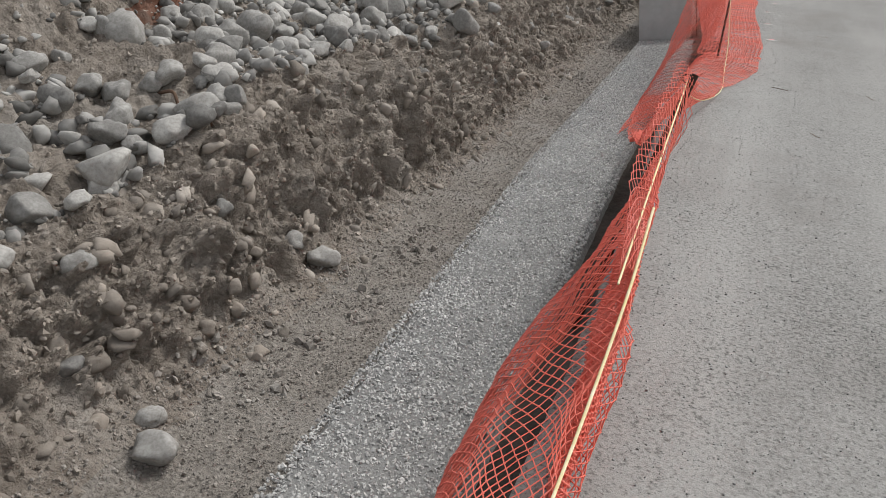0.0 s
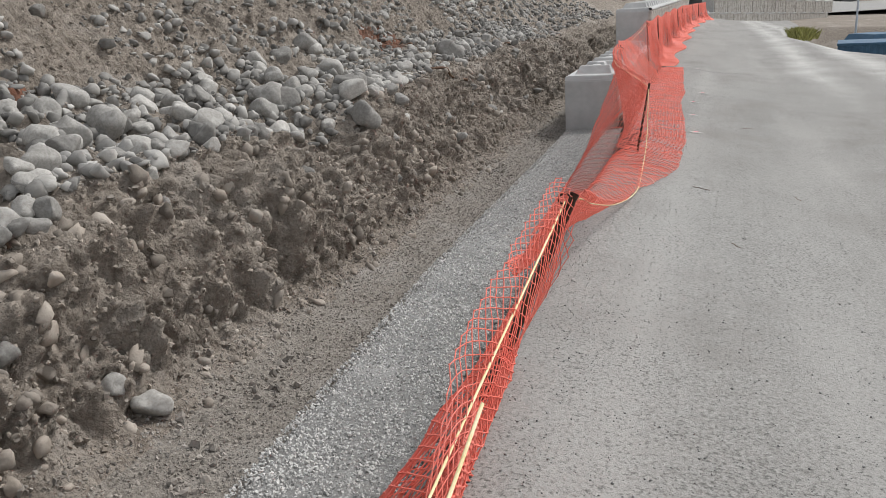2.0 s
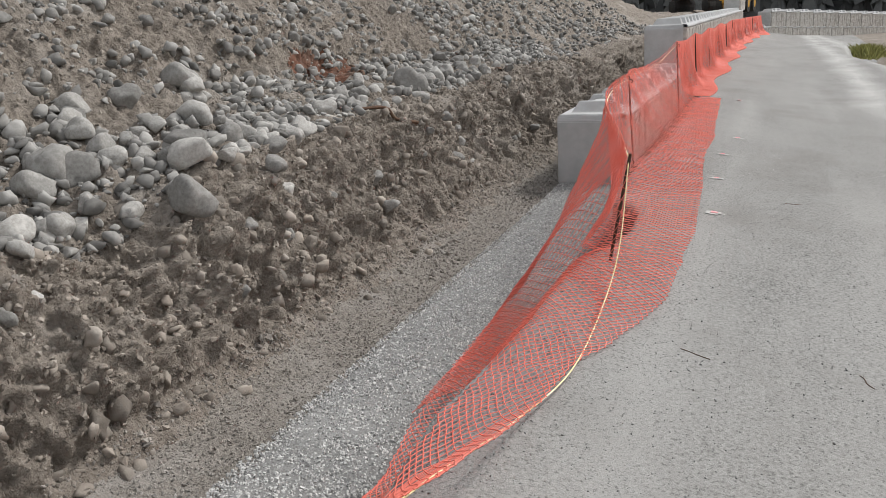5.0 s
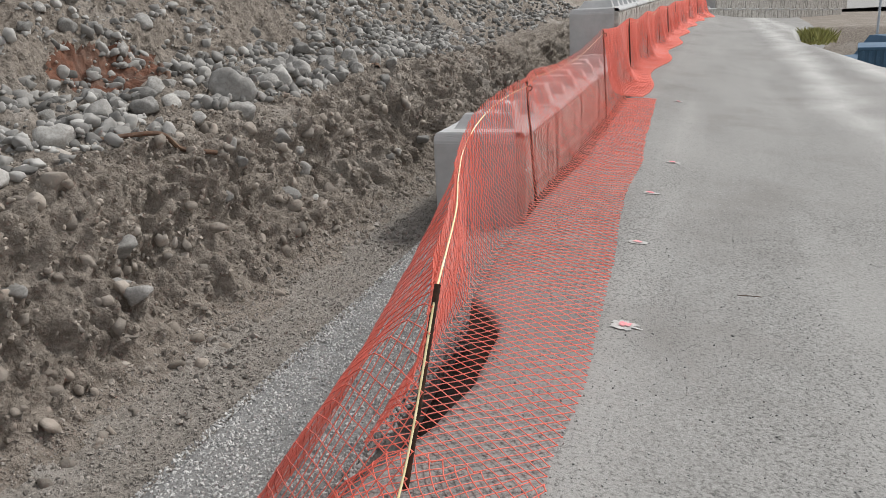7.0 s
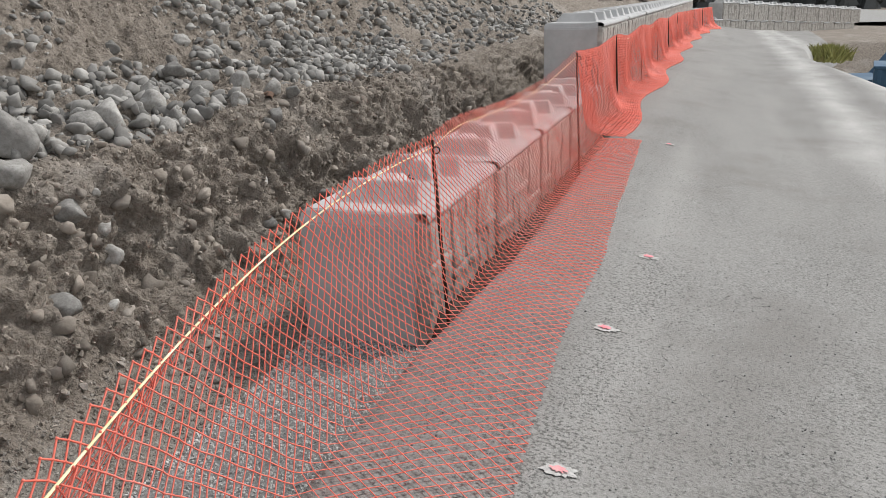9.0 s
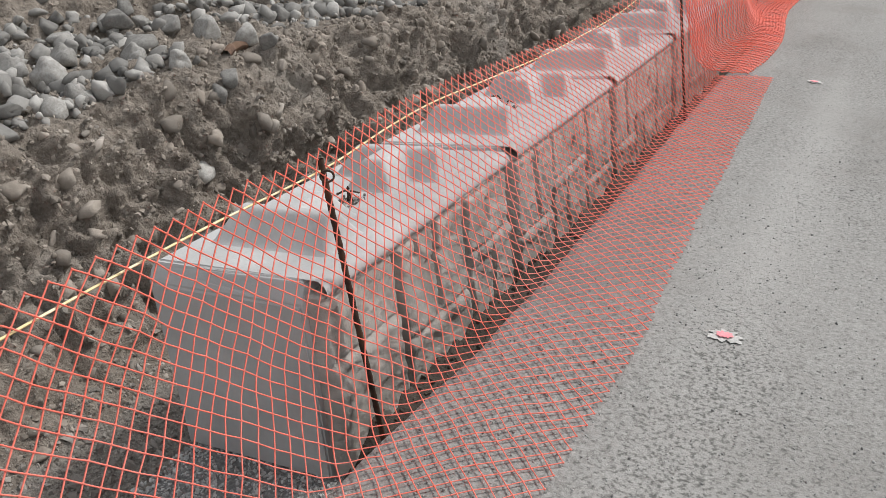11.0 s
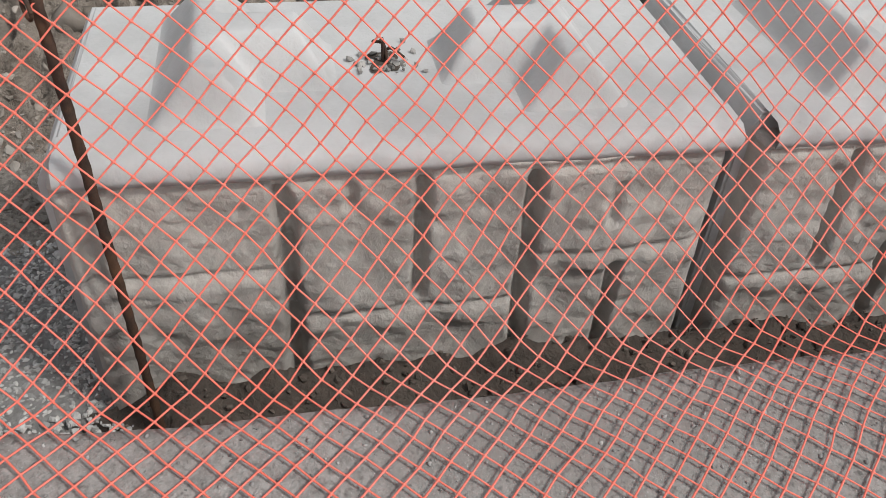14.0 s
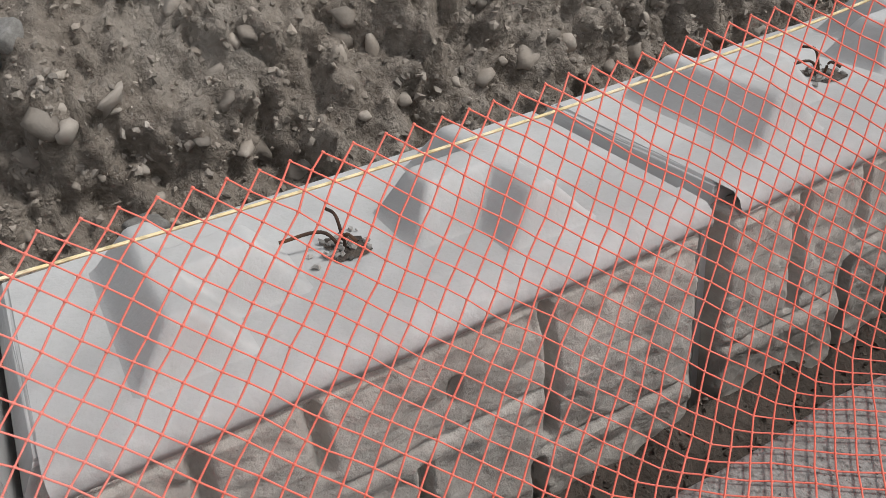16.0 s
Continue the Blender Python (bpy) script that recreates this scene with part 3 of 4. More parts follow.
# grooves (along, from, to, half width, depth) and ledges (height, from, to) of the two moulds
MOULDS = {
    "a": (((0.482, -0.1, 0.675, 0.016, 0.045), (0.778, 0.30, 0.675, 0.014, 0.042), (1.028, -0.1, 0.675, 0.015, 0.045), (1.25, -0.1, 0.40, 0.014, 0.042),
           (0.625, 0.58, 0.675, 0.012, 0.02), (1.215, 0.50, 0.63, 0.012, 0.02), (0.08, 0.40, 0.64, 0.018, 0.024)),
          ((0.435, 0.03, 0.47), (0.283, 0.50, 1.01), (0.425, 1.04, 1.47))),
    "b": (((0.277, 0.315, 0.675, 0.015, 0.045), (0.505, 0.47, 0.675, 0.014, 0.042), (0.495, -0.1, 0.405, 0.015, 0.045), (0.705, -0.1, 0.40, 0.012, 0.04),
           (1.04, 0.27, 0.675, 0.012, 0.045), (0.99, -0.1, 0.24, 0.013, 0.042), (0.80, 0.50, 0.60, 0.010, 0.02)),
          ((0.295, 0.03, 0.48), (0.430, 0.51, 1.03), (0.255, 1.0, 1.47))),
}


def face_panel_mesh(mould, ny=190, nz=96):
    """The moulded road-side face: grooves between mock stones, ledges and a rough skin."""
    Y, Z = np.meshgrid(np.linspace(0.025, L - 0.025, ny), np.linspace(-0.04, H - 0.045, nz), indexing="ij")
    seed = 71 if mould == "a" else 171
    d = 0.020 * fbm(Y * 5, Z * 6, 0.0, 4, seed) + 0.008 * fbm(Y * 20, Z * 28, 3.0, 3, seed + 1)
    pits = fbm(Y * 13, Z * 13, 5.0, 2, seed + 5)
    d = d - 0.020 * np.clip(pits - 0.42, 0, 0.4) / 0.4 * np.clip((Z - 0.3) / 0.2, 0, 1)
    grooves, ledges = MOULDS[mould]
    for at, z0, z1, wide, deep in grooves:
        c = at + 0.007 * fbm(Z * 9, Z * 0 + at * 30, 0.0, 2, seed + 2)
        d = d - deep * np.clip(1.6 - np.abs(Y - c) / wide, 0, 1) * np.clip((Z - z0) / 0.02, 0, 1) * np.clip((z1 - Z) / 0.02, 0, 1)
    for z, y0, y1 in ledges:  # the stone below stands proud of the one above
        span = np.clip((Y - y0) / 0.02, 0, 1) * np.clip((y1 - Y) / 0.02, 0, 1)
        zz = z + 0.006 * fbm(Y * 6, Y * 0, z * 9, 2, seed + 3)
        d = d + span * (0.009 * np.clip(1 - np.abs(Z - zz + 0.03) / 0.045, 0, 1) - 0.012 * np.clip(1.5 - np.abs(Z - zz - 0.006) / 0.008, 0, 1))
    d = d - 0.016 * np.clip(1.4 - np.abs(Z - 0.680) / 0.008, 0, 1)
    rim = np.minimum(np.minimum(Y - 0.025, L - 0.025 - Y), (H - 0.045) - Z)
    d = np.where(rim < 0.004, -0.07, d * np.clip(rim / 0.02, 0.2, 1))
    X = -0.014 + d - 0.03 * np.clip((0.05 - Y) / 0.03, 0, 1) - 0.03 * np.clip((Y - L + 0.05) / 0.03, 0, 1)
    return mesh_of("face_panel", np.stack([X, Y, Z], -1).reshape(-1, 3), grid_faces(ny, nz), FACE, True)


def hull(bm, pts):
    vs = [bm.verts.new(p) for p in pts]
    bmesh.ops.convex_hull(bm, input=vs)
    return bm


def frustum(bm, x0, x1, y0, y1, z0, z1, ix0, ix1, iy0, iy1):
    return hull(bm, [(x0, y0, z0), (x1, y0, z0), (x0, y1, z0), (x1, y1, z0), (x0 + ix0, y0 + iy0, z1), (x1 - ix1, y0 + iy0, z1), (x0 + ix0, y1 - iy1, z1), (x1 - ix1, y1 - iy1, z1)])


def knob_mesh(flip, step=0.008):
    """A raised locking lug, cast in one with the block: a ridge across it with one stub towards the middle."""
    nx, ny = int(0.64 / step), int(0.56 / step)
    X, Y = np.meshgrid(np.linspace(-0.71, -0.07, nx), np.linspace(-0.10, 0.46, ny), indexing="ij")
    top = 0.115

    def frustum_height(x0, x1, y0, y1, sx0, sx1, sy0, sy1):
        return np.minimum.reduce([(X - x0) / sx0, (x1 - X) / sx1, (Y - y0) / sy0, (y1 - Y) / sy1]) * top

    h = np.maximum(frustum_height(-0.645, -0.125, -0.015, 0.215, 0.07, 0.035, 0.095, 0.085), frustum_height(-0.48, -0.26, 0.02, 0.375, 0.055, 0.06, 0.08, 0.075))
    h = np.clip(h, 0.0, top)
    for _ in range(max(1, int(round(0.018 / step)))):  # rounded arrises and a hollow foot
        p = np.pad(h, 1, mode="edge")
        h = (p[:-2, 1:-1] + p[2:, 1:-1] + p[1:-1, :-2] + p[1:-1, 2:] + 2 * h) / 6
    h = h + 0.0012 * fbm(X * 30, Y * 30, 0.0, 3, 78) * (h > 0.004)
    Z = np.where(h < 0.0012, -0.004, h)
    if flip:
        Y = -Y
    v = np.stack([X, Y, Z], -1).reshape(-1, 3)
    f = grid_faces(nx, ny)
    return mesh_of("knob", v, f[:, ::-1] if flip else f, CONCRETE, True)


def body_mesh():
    bm = bmesh.new()
    hull(bm, [(x, y, z) for x, y, z in (
        (-0.08, 0.0, 0.0), (-0.08, L, 0.0), (-W, 0.0, 0.0), (-W, L, 0.0),
        (-0.08, 0.0, H - 0.075), (-0.08, L, H - 0.02), (-W, 0.0, H - 0.075), (-W, L, H - 0.02),
        (-0.09, 0.045, H), (-0.09, L - 0.015, H), (-W + 0.02, 0.045, H), (-W + 0.02, L - 0.015, H),
        (-0.08, 0.038, H - 0.012), (-0.08, L - 0.012, H - 0.012), (-W, 0.03, H - 0.02), (-W, L - 0.012, H - 0.02))])
    bmesh.ops.dissolve_limit(bm, angle_limit=0.02, verts=bm.verts, edges=bm.edges)
    bmesh.ops.bevel(bm, geom=[e for e in bm.edges if e.calc_length() > 0.3], offset=0.008, segments=2, affect="EDGES")
    return bm


def lip_mesh():
    """The rough cast lip along the top of the face."""
    n = 60
    y = np.linspace(0.05, L - 0.012, n)
    sec = np.array([(-0.12, 0.7515), (-0.035, 0.749), (-0.014, 0.734), (-0.006, 0.712), (-0.010, 0.694), (-0.07, 0.690)])
    v = np.zeros((n, len(sec), 3))
    wob = 0.004 * fbm(y * 9, y * 0, 0.0, 3, 77)
    v[..., 0], v[..., 1], v[..., 2] = sec[None, :, 0] + wob[:, None], y[:, None], sec[None, :, 1]
    return mesh_of("lip", v.reshape(-1, 3), grid_faces(n, len(sec)), CONCRETE, True)


def concrete_block(mould, fine=True):
    ob = new("concrete_block")
    ob.empty_display_size = 0.2
    part("body", body_mesh(), CONCRETE, ob)
    part("face_panel", face_panel_mesh(mould) if fine else face_panel_mesh(mould, 56, 28), None, ob, "rough moulded stone-pattern face with vertical grooves")
    part("lip", lip_mesh(), None, ob)
    step = 0.008 if fine else 0.02
    part("knob", knob_mesh(False, step), None, ob).location = (0, 0.240, H)
    part("knob", knob_mesh(True, step), None, ob).location = (0, 1.236, H)
    # a broken-out pocket with the frayed ends of the steel cable
    cx, cy = -0.375, 0.735
    bm = bmesh.new()
    bmesh.ops.create_circle(bm, cap_ends=True, segments=26, radius=0.052 if mould == "a" else 0.060, matrix=pose(cx, cy, H + 0.003))
    for v in bm.verts:
        k = 0.8 + 0.55 * noise.noise((v.co.x * 26, v.co.y * 26, 1.0 if mould == "a" else 9.0))
        v.co.x, v.co.y = cx + (v.co.x - cx) * k * 1.15, cy + (v.co.y - cy) * k
    part("recess", bm, DAMP_SHADED_SOIL, ob, "dark dirt-filled pocket round the lifting cable")
    r = np.random.default_rng(55 if mould == "a" else 57)
    wires = ((0.0, 0.0, 0.015, -0.01, 0.075), (0.012, 0.01, -0.05, -0.03, 0.045), (-0.01, 0.0, 0.035, 0.045, 0.03)) if mould == "a" else ((0.0, 0.0, -0.035, -0.13, 0.055), (-0.012, 0.01, -0.06, -0.01, 0.085), (0.01, 0.0, 0.04, 0.02, 0.04))
    for x, y, dx, dy, dz in wires:
        pts = [(cx + x, cy + y, H - 0.005), (cx + x + dx * 0.3, cy + y + dy * 0.3, H + 0.022 + dz * 0.5), (cx + x + dx, cy + y + dy, H + dz * 0.8)]
        part("lifting_cable", tube_mesh("lifting_cable", smooth_line(pts, 6), 0.0042, 6, RUST), None, ob, "frayed rusty steel lifting cable")
    c = np.stack([cx + 0.032 * r.normal(size=34), cy + 0.036 * r.normal(size=34), np.full(34, H + 0.005)], -1)
    part("rubble", scatter_mesh("rubble", c, r.uniform(0.005, 0.014, 34), tiny, tiny_f, PEBBLE, 56, 1.0, False), None, ob, "bits of rubble left in the pocket")["kind"] = "stuff"
    return ob


GROUP = "concrete blocks of the wall"
STEP = 1.518
BLOCK_LABEL = "pale concrete retaining block with locking knobs on top"
first = tagged(concrete_block("a"), BLOCK_LABEL, "concrete block", GROUP)
second = tagged(concrete_block("b"), BLOCK_LABEL, "concrete block", GROUP)
second.matrix_world = pose(0.004, STEP, 0.0, 0, 0, 0.1)
plain = tagged(concrete_block("a", False), BLOCK_LABEL, "concrete block", GROUP)
plain.matrix_world = pose(0.0, 6 * STEP, 0.0)
for i in range(2, 24):
    if i != 6:
        copy_thing((first, second, second)[i % 3] if i < 6 else plain, pose(0.004 * (i % 3 - 1), i * STEP, 0.0, 0, 0, 0.25 * ((i * 7) % 5 - 2)))
UPPER = 6.8
for i in range(19):
    b = copy_thing(first if i < 3 else plain, pose(-0.01, UPPER + i * STEP, H + 0.012, 0, 0, 0.2 * ((i * 3) % 5 - 2)))
    tagged(b, "pale concrete retaining block in the upper course")
for i in range(4):
    tagged(copy_thing(plain, pose(-0.06, 33.2 + i * STEP, 2 * H + 0.02, 0, 0, 0)), "pale concrete block of the third course")
# the wall beyond the bend, running off to the right
ang = radians(27)
for c in range(2):
    for i in range(11):
        d = i * STEP + 0.75 * c
        tagged(copy_thing(plain, pose(0.9 + d * math.sin(ang) + 0.02, 36.4 + d * math.cos(ang), -0.02 - 0.045 * d + c * (H + 0.01) - 0.1, 0, 0, -27)), "pale concrete block of the wall beyond the bend")

# ---- barrier net, its stakes and rope ----
ROPE_LOOSE = [(0.62, -12.0, 0.45), (0.665, -11.45, 0.58), (0.70, -11.066, 0.685), (0.74, -10.666, 0.833), (0.76, -10.34, 0.96)]
ROPE_A = [(0.714, -10.711, 0.861), (0.722, -10.2, 0.945), (0.731, -9.65, 1.03), (0.741, -9.107, 1.118)]
ROPE_B = [(0.760, -9.06, 1.115), (0.69, -8.35, 0.95), (0.62, -7.4, 0.70), (0.655, -6.6, 0.51), (0.73, -6.0, 0.462), (0.71, -5.2, 0.47), (0.71, -4.75, 0.64), (0.69, -4.33, 1.02)]
ROPE_C = [(0.69, -4.33, 1.02), (0.50, -3.5, 1.03), (0.363, -3.0, 1.05), (0.216, -2.4, 1.07), (0.123, -1.8, 1.10), (0.067, -1.2, 1.12), (0.03, -0.5, 1.12), (0.0, 0.12, 1.10), (-0.06, 0.6, 1.10), (-0.10, 1.0, 1.092), (-0.13, 1.5, 1.062), (-0.135, 2.2, 1.035), (-0.14, 2.8, 1.03), (-0.08, 3.5, 1.08), (0.05, 4.4, 1.26)]
ROPE_D = [(0.05, 4.4, 1.26), (0.05, 6.0, 1.22), (0.05, 7.6, 1.27), (0.05, 9.2, 1.20), (0.06, 11.0, 1.27), (0.06, 13, 1.21), (0.07, 15, 1.27), (0.08, 18, 1.20), (0.1, 21, 1.24), (0.2, 25, 1.2), (0.4, 30, 1.18), (0.8, 35, 1.15)]
rope_all = np.vstack([smooth_line(r, 24)[:-1] for r in (ROPE_LOOSE[:-1] + ROPE_A[1:], ROPE_B, ROPE_C, ROPE_D)] + [np.array([ROPE_D[-1]])])


def rope_at(y):
    return np.stack([np.interp(y, rope_all[:, 1], rope_all[:, k]) for k in (0, 1, 2)], -1)


def mesh_arrays(places, verts, faces):
    v = np.asarray(places)[:, None] + verts[None]
    f = faces[None] + (np.arange(len(places)) * len(verts))[:, None, None]
    return v.reshape(-1, 3), f.reshape(-1, faces.shape[1])


def mesh_of_two(name, quads, tris, mat):
    """One mesh of a quad part and a triangle part."""
    me = bpy.data.meshes.new(name)
    (va, fa), (vb, fb) = quads, tris
    v = np.vstack([va, vb]).astype(np.float32)
    me.vertices.add(len(v))
    me.vertices.foreach_set("co", v.ravel())
    loops = np.concatenate([fa.ravel(), (fb + len(va)).ravel()]).astype(np.int32)
    me.loops.add(len(loops))
    me.loops.foreach_set("vertex_index", loops)
    starts = np.concatenate([np.arange(len(fa)) * 4, fa.size + np.arange(len(fb)) * 3]).astype(np.int32)
    me.polygons.add(len(starts))
    me.polygons.foreach_set("loop_start", starts)
    me.polygons.foreach_set("use_smooth", np.full(len(starts), True))
    me.update(calc_edges=True)
    me.validate()
    me.materials.append(mat)
    return me


def sheet(name, y0, y1, section, cell=0.078, cell_v=0.082, arc=1.3, thick=0.0030, seed=0, keep=None):
    """A net of diamonds over a surface: section(y, v) gives points for v in 0..1 across the net."""
    nu, nv = int((y1 - y0) / cell * 2) + 1, int(arc / cell_v * 2) + 1
    I, J = np.meshgrid(np.arange(nu), np.arange(nv), indexing="ij")
    Y, V = y0 + I * cell / 2, J / (nv - 1)
    P = section(Y, V)
    P = P + 0.006 * np.stack([fbm(I * 0.31, J * 0.31, k * 7.0, 2, 80 + seed) for k in (0, 1, 2)], -1)
    idx = np.arange(nu * nv).reshape(nu, nv)
    even = (I + J) % 2 == 0
    a1 = even[:-1, :-1]
    s1 = np.stack([idx[:-1, :-1][a1], idx[1:, 1:][a1]], -1)
    a2 = even[1:, :-1]
    s2 = np.stack([idx[1:, :-1][a2], idx[:-1, 1:][a2]], -1)
    S, Q = np.vstack([s1, s2]), P.reshape(-1, 3)
    if keep is not None:
        ok = keep(Y, V).ravel()
        S = S[ok[S[:, 0]] & ok[S[:, 1]]]
    A, B = Q[S[:, 0]], Q[S[:, 1]]
    d = B - A
    d /= np.maximum(np.linalg.norm(d, axis=1), 1e-6)[:, None]
    A, B = A - d * thick * 0.5, B + d * thick * 0.5
    ref = np.array([0.31, 0.17, 0.93])
    u = np.cross(d, ref)
    u /= np.linalg.norm(u, axis=1)[:, None]
    w = np.cross(d, u)
    ring = [math.pi * 2 * k / 4 for k in range(4)]
    v = np.stack([E + thick * (math.cos(r) * u + math.sin(r) * w) for E in (A, B) for r in ring], 1)
    base = (np.arange(len(S)) * 8)[:, None]
    f = np.stack([base + np.array([k, (k + 1) % 4, 4 + (k + 1) % 4, 4 + k]) for k in range(4)], 1).reshape(-1, 4)
    v, f = v.reshape(-1, 3), f.reshape(-1, 4)
    # the welded knots where strands cross
    used = np.unique(S)
    c, k = Q[used], thick * 2.2
    oct6 = k * np.array([(1, 0, 0), (-1, 0, 0), (0, 1, 0), (0, -1, 0), (0, 0, 1), (0, 0, -1)])
    oct_faces = np.array([(0, 2, 4), (2, 1, 4), (1, 3, 4), (3, 0, 4), (2, 0, 5), (1, 2, 5), (3, 1, 5), (0, 3, 5)])
    knots = mesh_arrays(c, oct6, oct_faces)
    return mesh_of_two(name, (v, f), knots, NET)


def lerp_section(points, V, straight=0.0):
    """A section through (x, z) arrays at even steps of arc, rounded."""
    k = len(points) - 1
    t = np.clip(V * k, 0, k - 1e-6)
    i, f = t.astype(int), t - np.floor(t)
    xs, zs = np.stack([p[0] + 0 * V for p in points]), np.stack([p[1] + 0 * V for p in points])
    take = lambda a, j: np.take_along_axis(a, np.clip(j, 0, k)[None], 0)[0]
    out = []
    for a in (xs, zs):
        p0, p1, p2, p3 = take(a, i - 1), take(a, i), take(a, i + 1), take(a, i + 2)
        bent = 0.5 * (2 * p1 + (p2 - p0) * f + (2 * p0 - 5 * p1 + 4 * p2 - p3) * f ** 2 + (3 * p1 - p0 - 3 * p2 + p3) * f ** 3)
        out.append(bent * (1 - straight) + (p1 * (1 - f) + p2 * f) * straight)
    return out


def outer(y):
    return np.interp(y, [-8, -6.0, -5.6, -5.0, -3.6, -2.0, -0.7, 0.6, 1.6, 4.5], [0.55, 0.70, 0.83, 0.96, 1.0, 0.92, 0.84, 0.87, 0.80, 0.70]) + 0.012 * fbm(y * 1.5, 0 * y, 1.0, 2, 91)


def standing(Y, V):
    """Hung from the rope, down to the road's edge and out over the road."""
    r, e = rope_at(Y), road_edge(Y)
    e = np.interp(Y, [-4.5, -2.6, 60], [0.40, 0.30, 0.30]) * 0.5 + 0.5 * np.minimum(e, 0.42)
    o = outer(Y)
    rip = 0.012 * fbm(Y * 2.2, V * 3, 0.0, 3, 92)
    zr = road_z(o, Y) + 0.012
    hang = np.clip((Y + 0.3) / 2.5, 0, 1) * 0.6 + 0.4  # how straight it hangs
    x1, x2 = r[..., 0] + (e - r[..., 0]) * 0.33 * hang, r[..., 0] + (e - r[..., 0]) * (0.30 + 0.34 * hang)
    top = r[..., 2] + 0.06
    pts = [(r[..., 0] - 0.01, top), (x1, top + (0.475 - top) * 0.33), (x2, top + (0.475 - top) * 0.67), (e, 0.475 + 0 * Y), (e * 0.5 + o * 0.5, road_z(e * 0.5 + o * 0.5, Y) + 0.012), (o, zr)]
    x, z = lerp_section(pts, V, 0.85)
    z = np.where(x > e + 0.02, np.maximum(z, road_z(x, Y) + 0.008), z)
    return np.stack([x + rip, Y, z + 0.3 * np.abs(rip)], -1)


def slumped(Y, V):
    """Fallen between two stakes: over the trench from the bed to the road."""
    r, o = rope_at(Y), outer(Y)
    e = road_edge(Y)
    near = np.clip((-5.9 - Y) / 0.8, 0, 1)
    xl = np.interp(Y, [-9, -8, -6.5, -5, -4.2], [0.48, 0.40, 0.10, -0.10, -0.10])
    zl = np.interp(Y, [-9, -8, -6.5, -5, -4.2], [0.85, 0.62, 0.16, 0.06, 0.06])
    rip = 0.02 * fbm(Y * 2.0, V * 3, 5.0, 3, 93)
    lift = r[..., 2]
    out_x = o * (1 - near) + (r[..., 0] + 0.04) * near
    out_z = (road_z(o, Y) + 0.015) * (1 - near) + (lift + 0.03) * near
    mid_x = e * (1 - near) + (xl * 0.5 + r[..., 0] * 0.5 - 0.05) * near
    mid_z = 0.47 * (1 - near) + (zl * 0.5 + lift * 0.42) * near
    flat = 1 - near
    half = (e + o) / 2
    pts = [(xl, zl), (0.45 * xl + 0.55 * mid_x, 0.13 * flat + (zl * 0.5 + mid_z * 0.42) * near), (mid_x, mid_z), (half * flat + (mid_x * 0.55 + r[..., 0] * 0.45) * near, (road_z(half, Y) + 0.012) * flat + (mid_z + lift) * 0.5 * near), (out_x, out_z)]
    x, z = lerp_section(pts, V)
    z = np.where((x > e + 0.02), np.maximum(z, road_z(x, Y) + 0.008), z)
    return np.stack([x + rip, Y, z + 0.5 * np.abs(rip)], -1)


def bunched(Y, V):
    """A heap of net bulging out of the trench beside the loose rope, its hem on the bed."""
    r = rope_at(Y)
    top_z = r[..., 2]
    end = np.clip((Y + 10.45) / 0.7, 0, 1) ** 1.5
    hem = (0.14 + 0.09 * fbm(Y * 2.5, 0 * V, 2.0, 3, 94)) * (1 - end) + 0.60 * end
    foot = 0.015 * (1 - end) + 0.62 * end
    sx, sz = 0.37 * (1 - end) + 0.62 * end, np.minimum(0.52, top_z - 0.06) * (1 - end) + 0.69 * end
    fold = 0.024 * np.sin(V * 26 + 5 * fbm(Y * 1.8, V * 2, 0.0, 2, 94)) * V
    rip = 0.035 * fbm(Y * 2.4, V * 4, 5.0, 3, 95)
    pts = [(hem, foot), (hem * 0.55 + sx * 0.45 - 0.03, foot * 0.6 + sz * 0.4), (sx, sz), (sx * 0.5 + r[..., 0] * 0.5, sz * 0.45 + top_z * 0.55), (r[..., 0] - 0.01, top_z - 0.02), (r[..., 0] - 0.02, top_z - 0.17)]
    x, z = lerp_section(pts, V)
    return np.stack([x + fold + rip, Y, np.maximum(z + rip * 0.5, 0.012)], -1)


def curtain(Y, V):
    """Hung on the rope before the stake: its hem stands up above the rope, the rest falls to the trench."""
    r = rope_at(Y)
    lift = np.interp(Y, [-10.55, -10.3, -9.9, -9.2], [0.0, 0.11, 0.10, 0.08])
    low = np.interp(Y, [-10.6, -10.0, -9.0], [0.52, 0.42, 0.36])
    x0 = np.interp(Y, [-10.6, -10.0, -9.0], [0.60, 0.54, 0.50])
    rip = 0.018 * fbm(Y * 2.4, V * 3, 5.0, 3, 95)
    pts = [(r[..., 0] - 0.05, r[..., 2] + lift), (r[..., 0], r[..., 2]), (r[..., 0] - 0.02, r[..., 2] * 0.72 + low * 0.28), (x0 + 0.07, r[..., 2] * 0.33 + low * 0.67), (x0, low)]
    x, z = lerp_section(pts, V)
    return np.stack([x + rip, Y, z], -1)


def roll(Y, V):
    """A tight orange roll of net lying along the lip of the trench under the rope."""
    r = rope_at(Y)
    x = np.interp(Y, [-12, -10.4, -9.1], [0.60, 0.58, 0.50]) + 0.055 * (V - 0.5) + 0.014 * np.sin(V * 30 + Y * 5) + 0.02 * fbm(Y * 3, V, 1.0, 2, 99)
    z = 0.50 + 0.10 * (r[..., 2] - 0.7) - 0.17 * (1 - V) + 0.014 * np.sin(V * 23 - Y * 4)
    return np.stack([x, Y, z], -1)


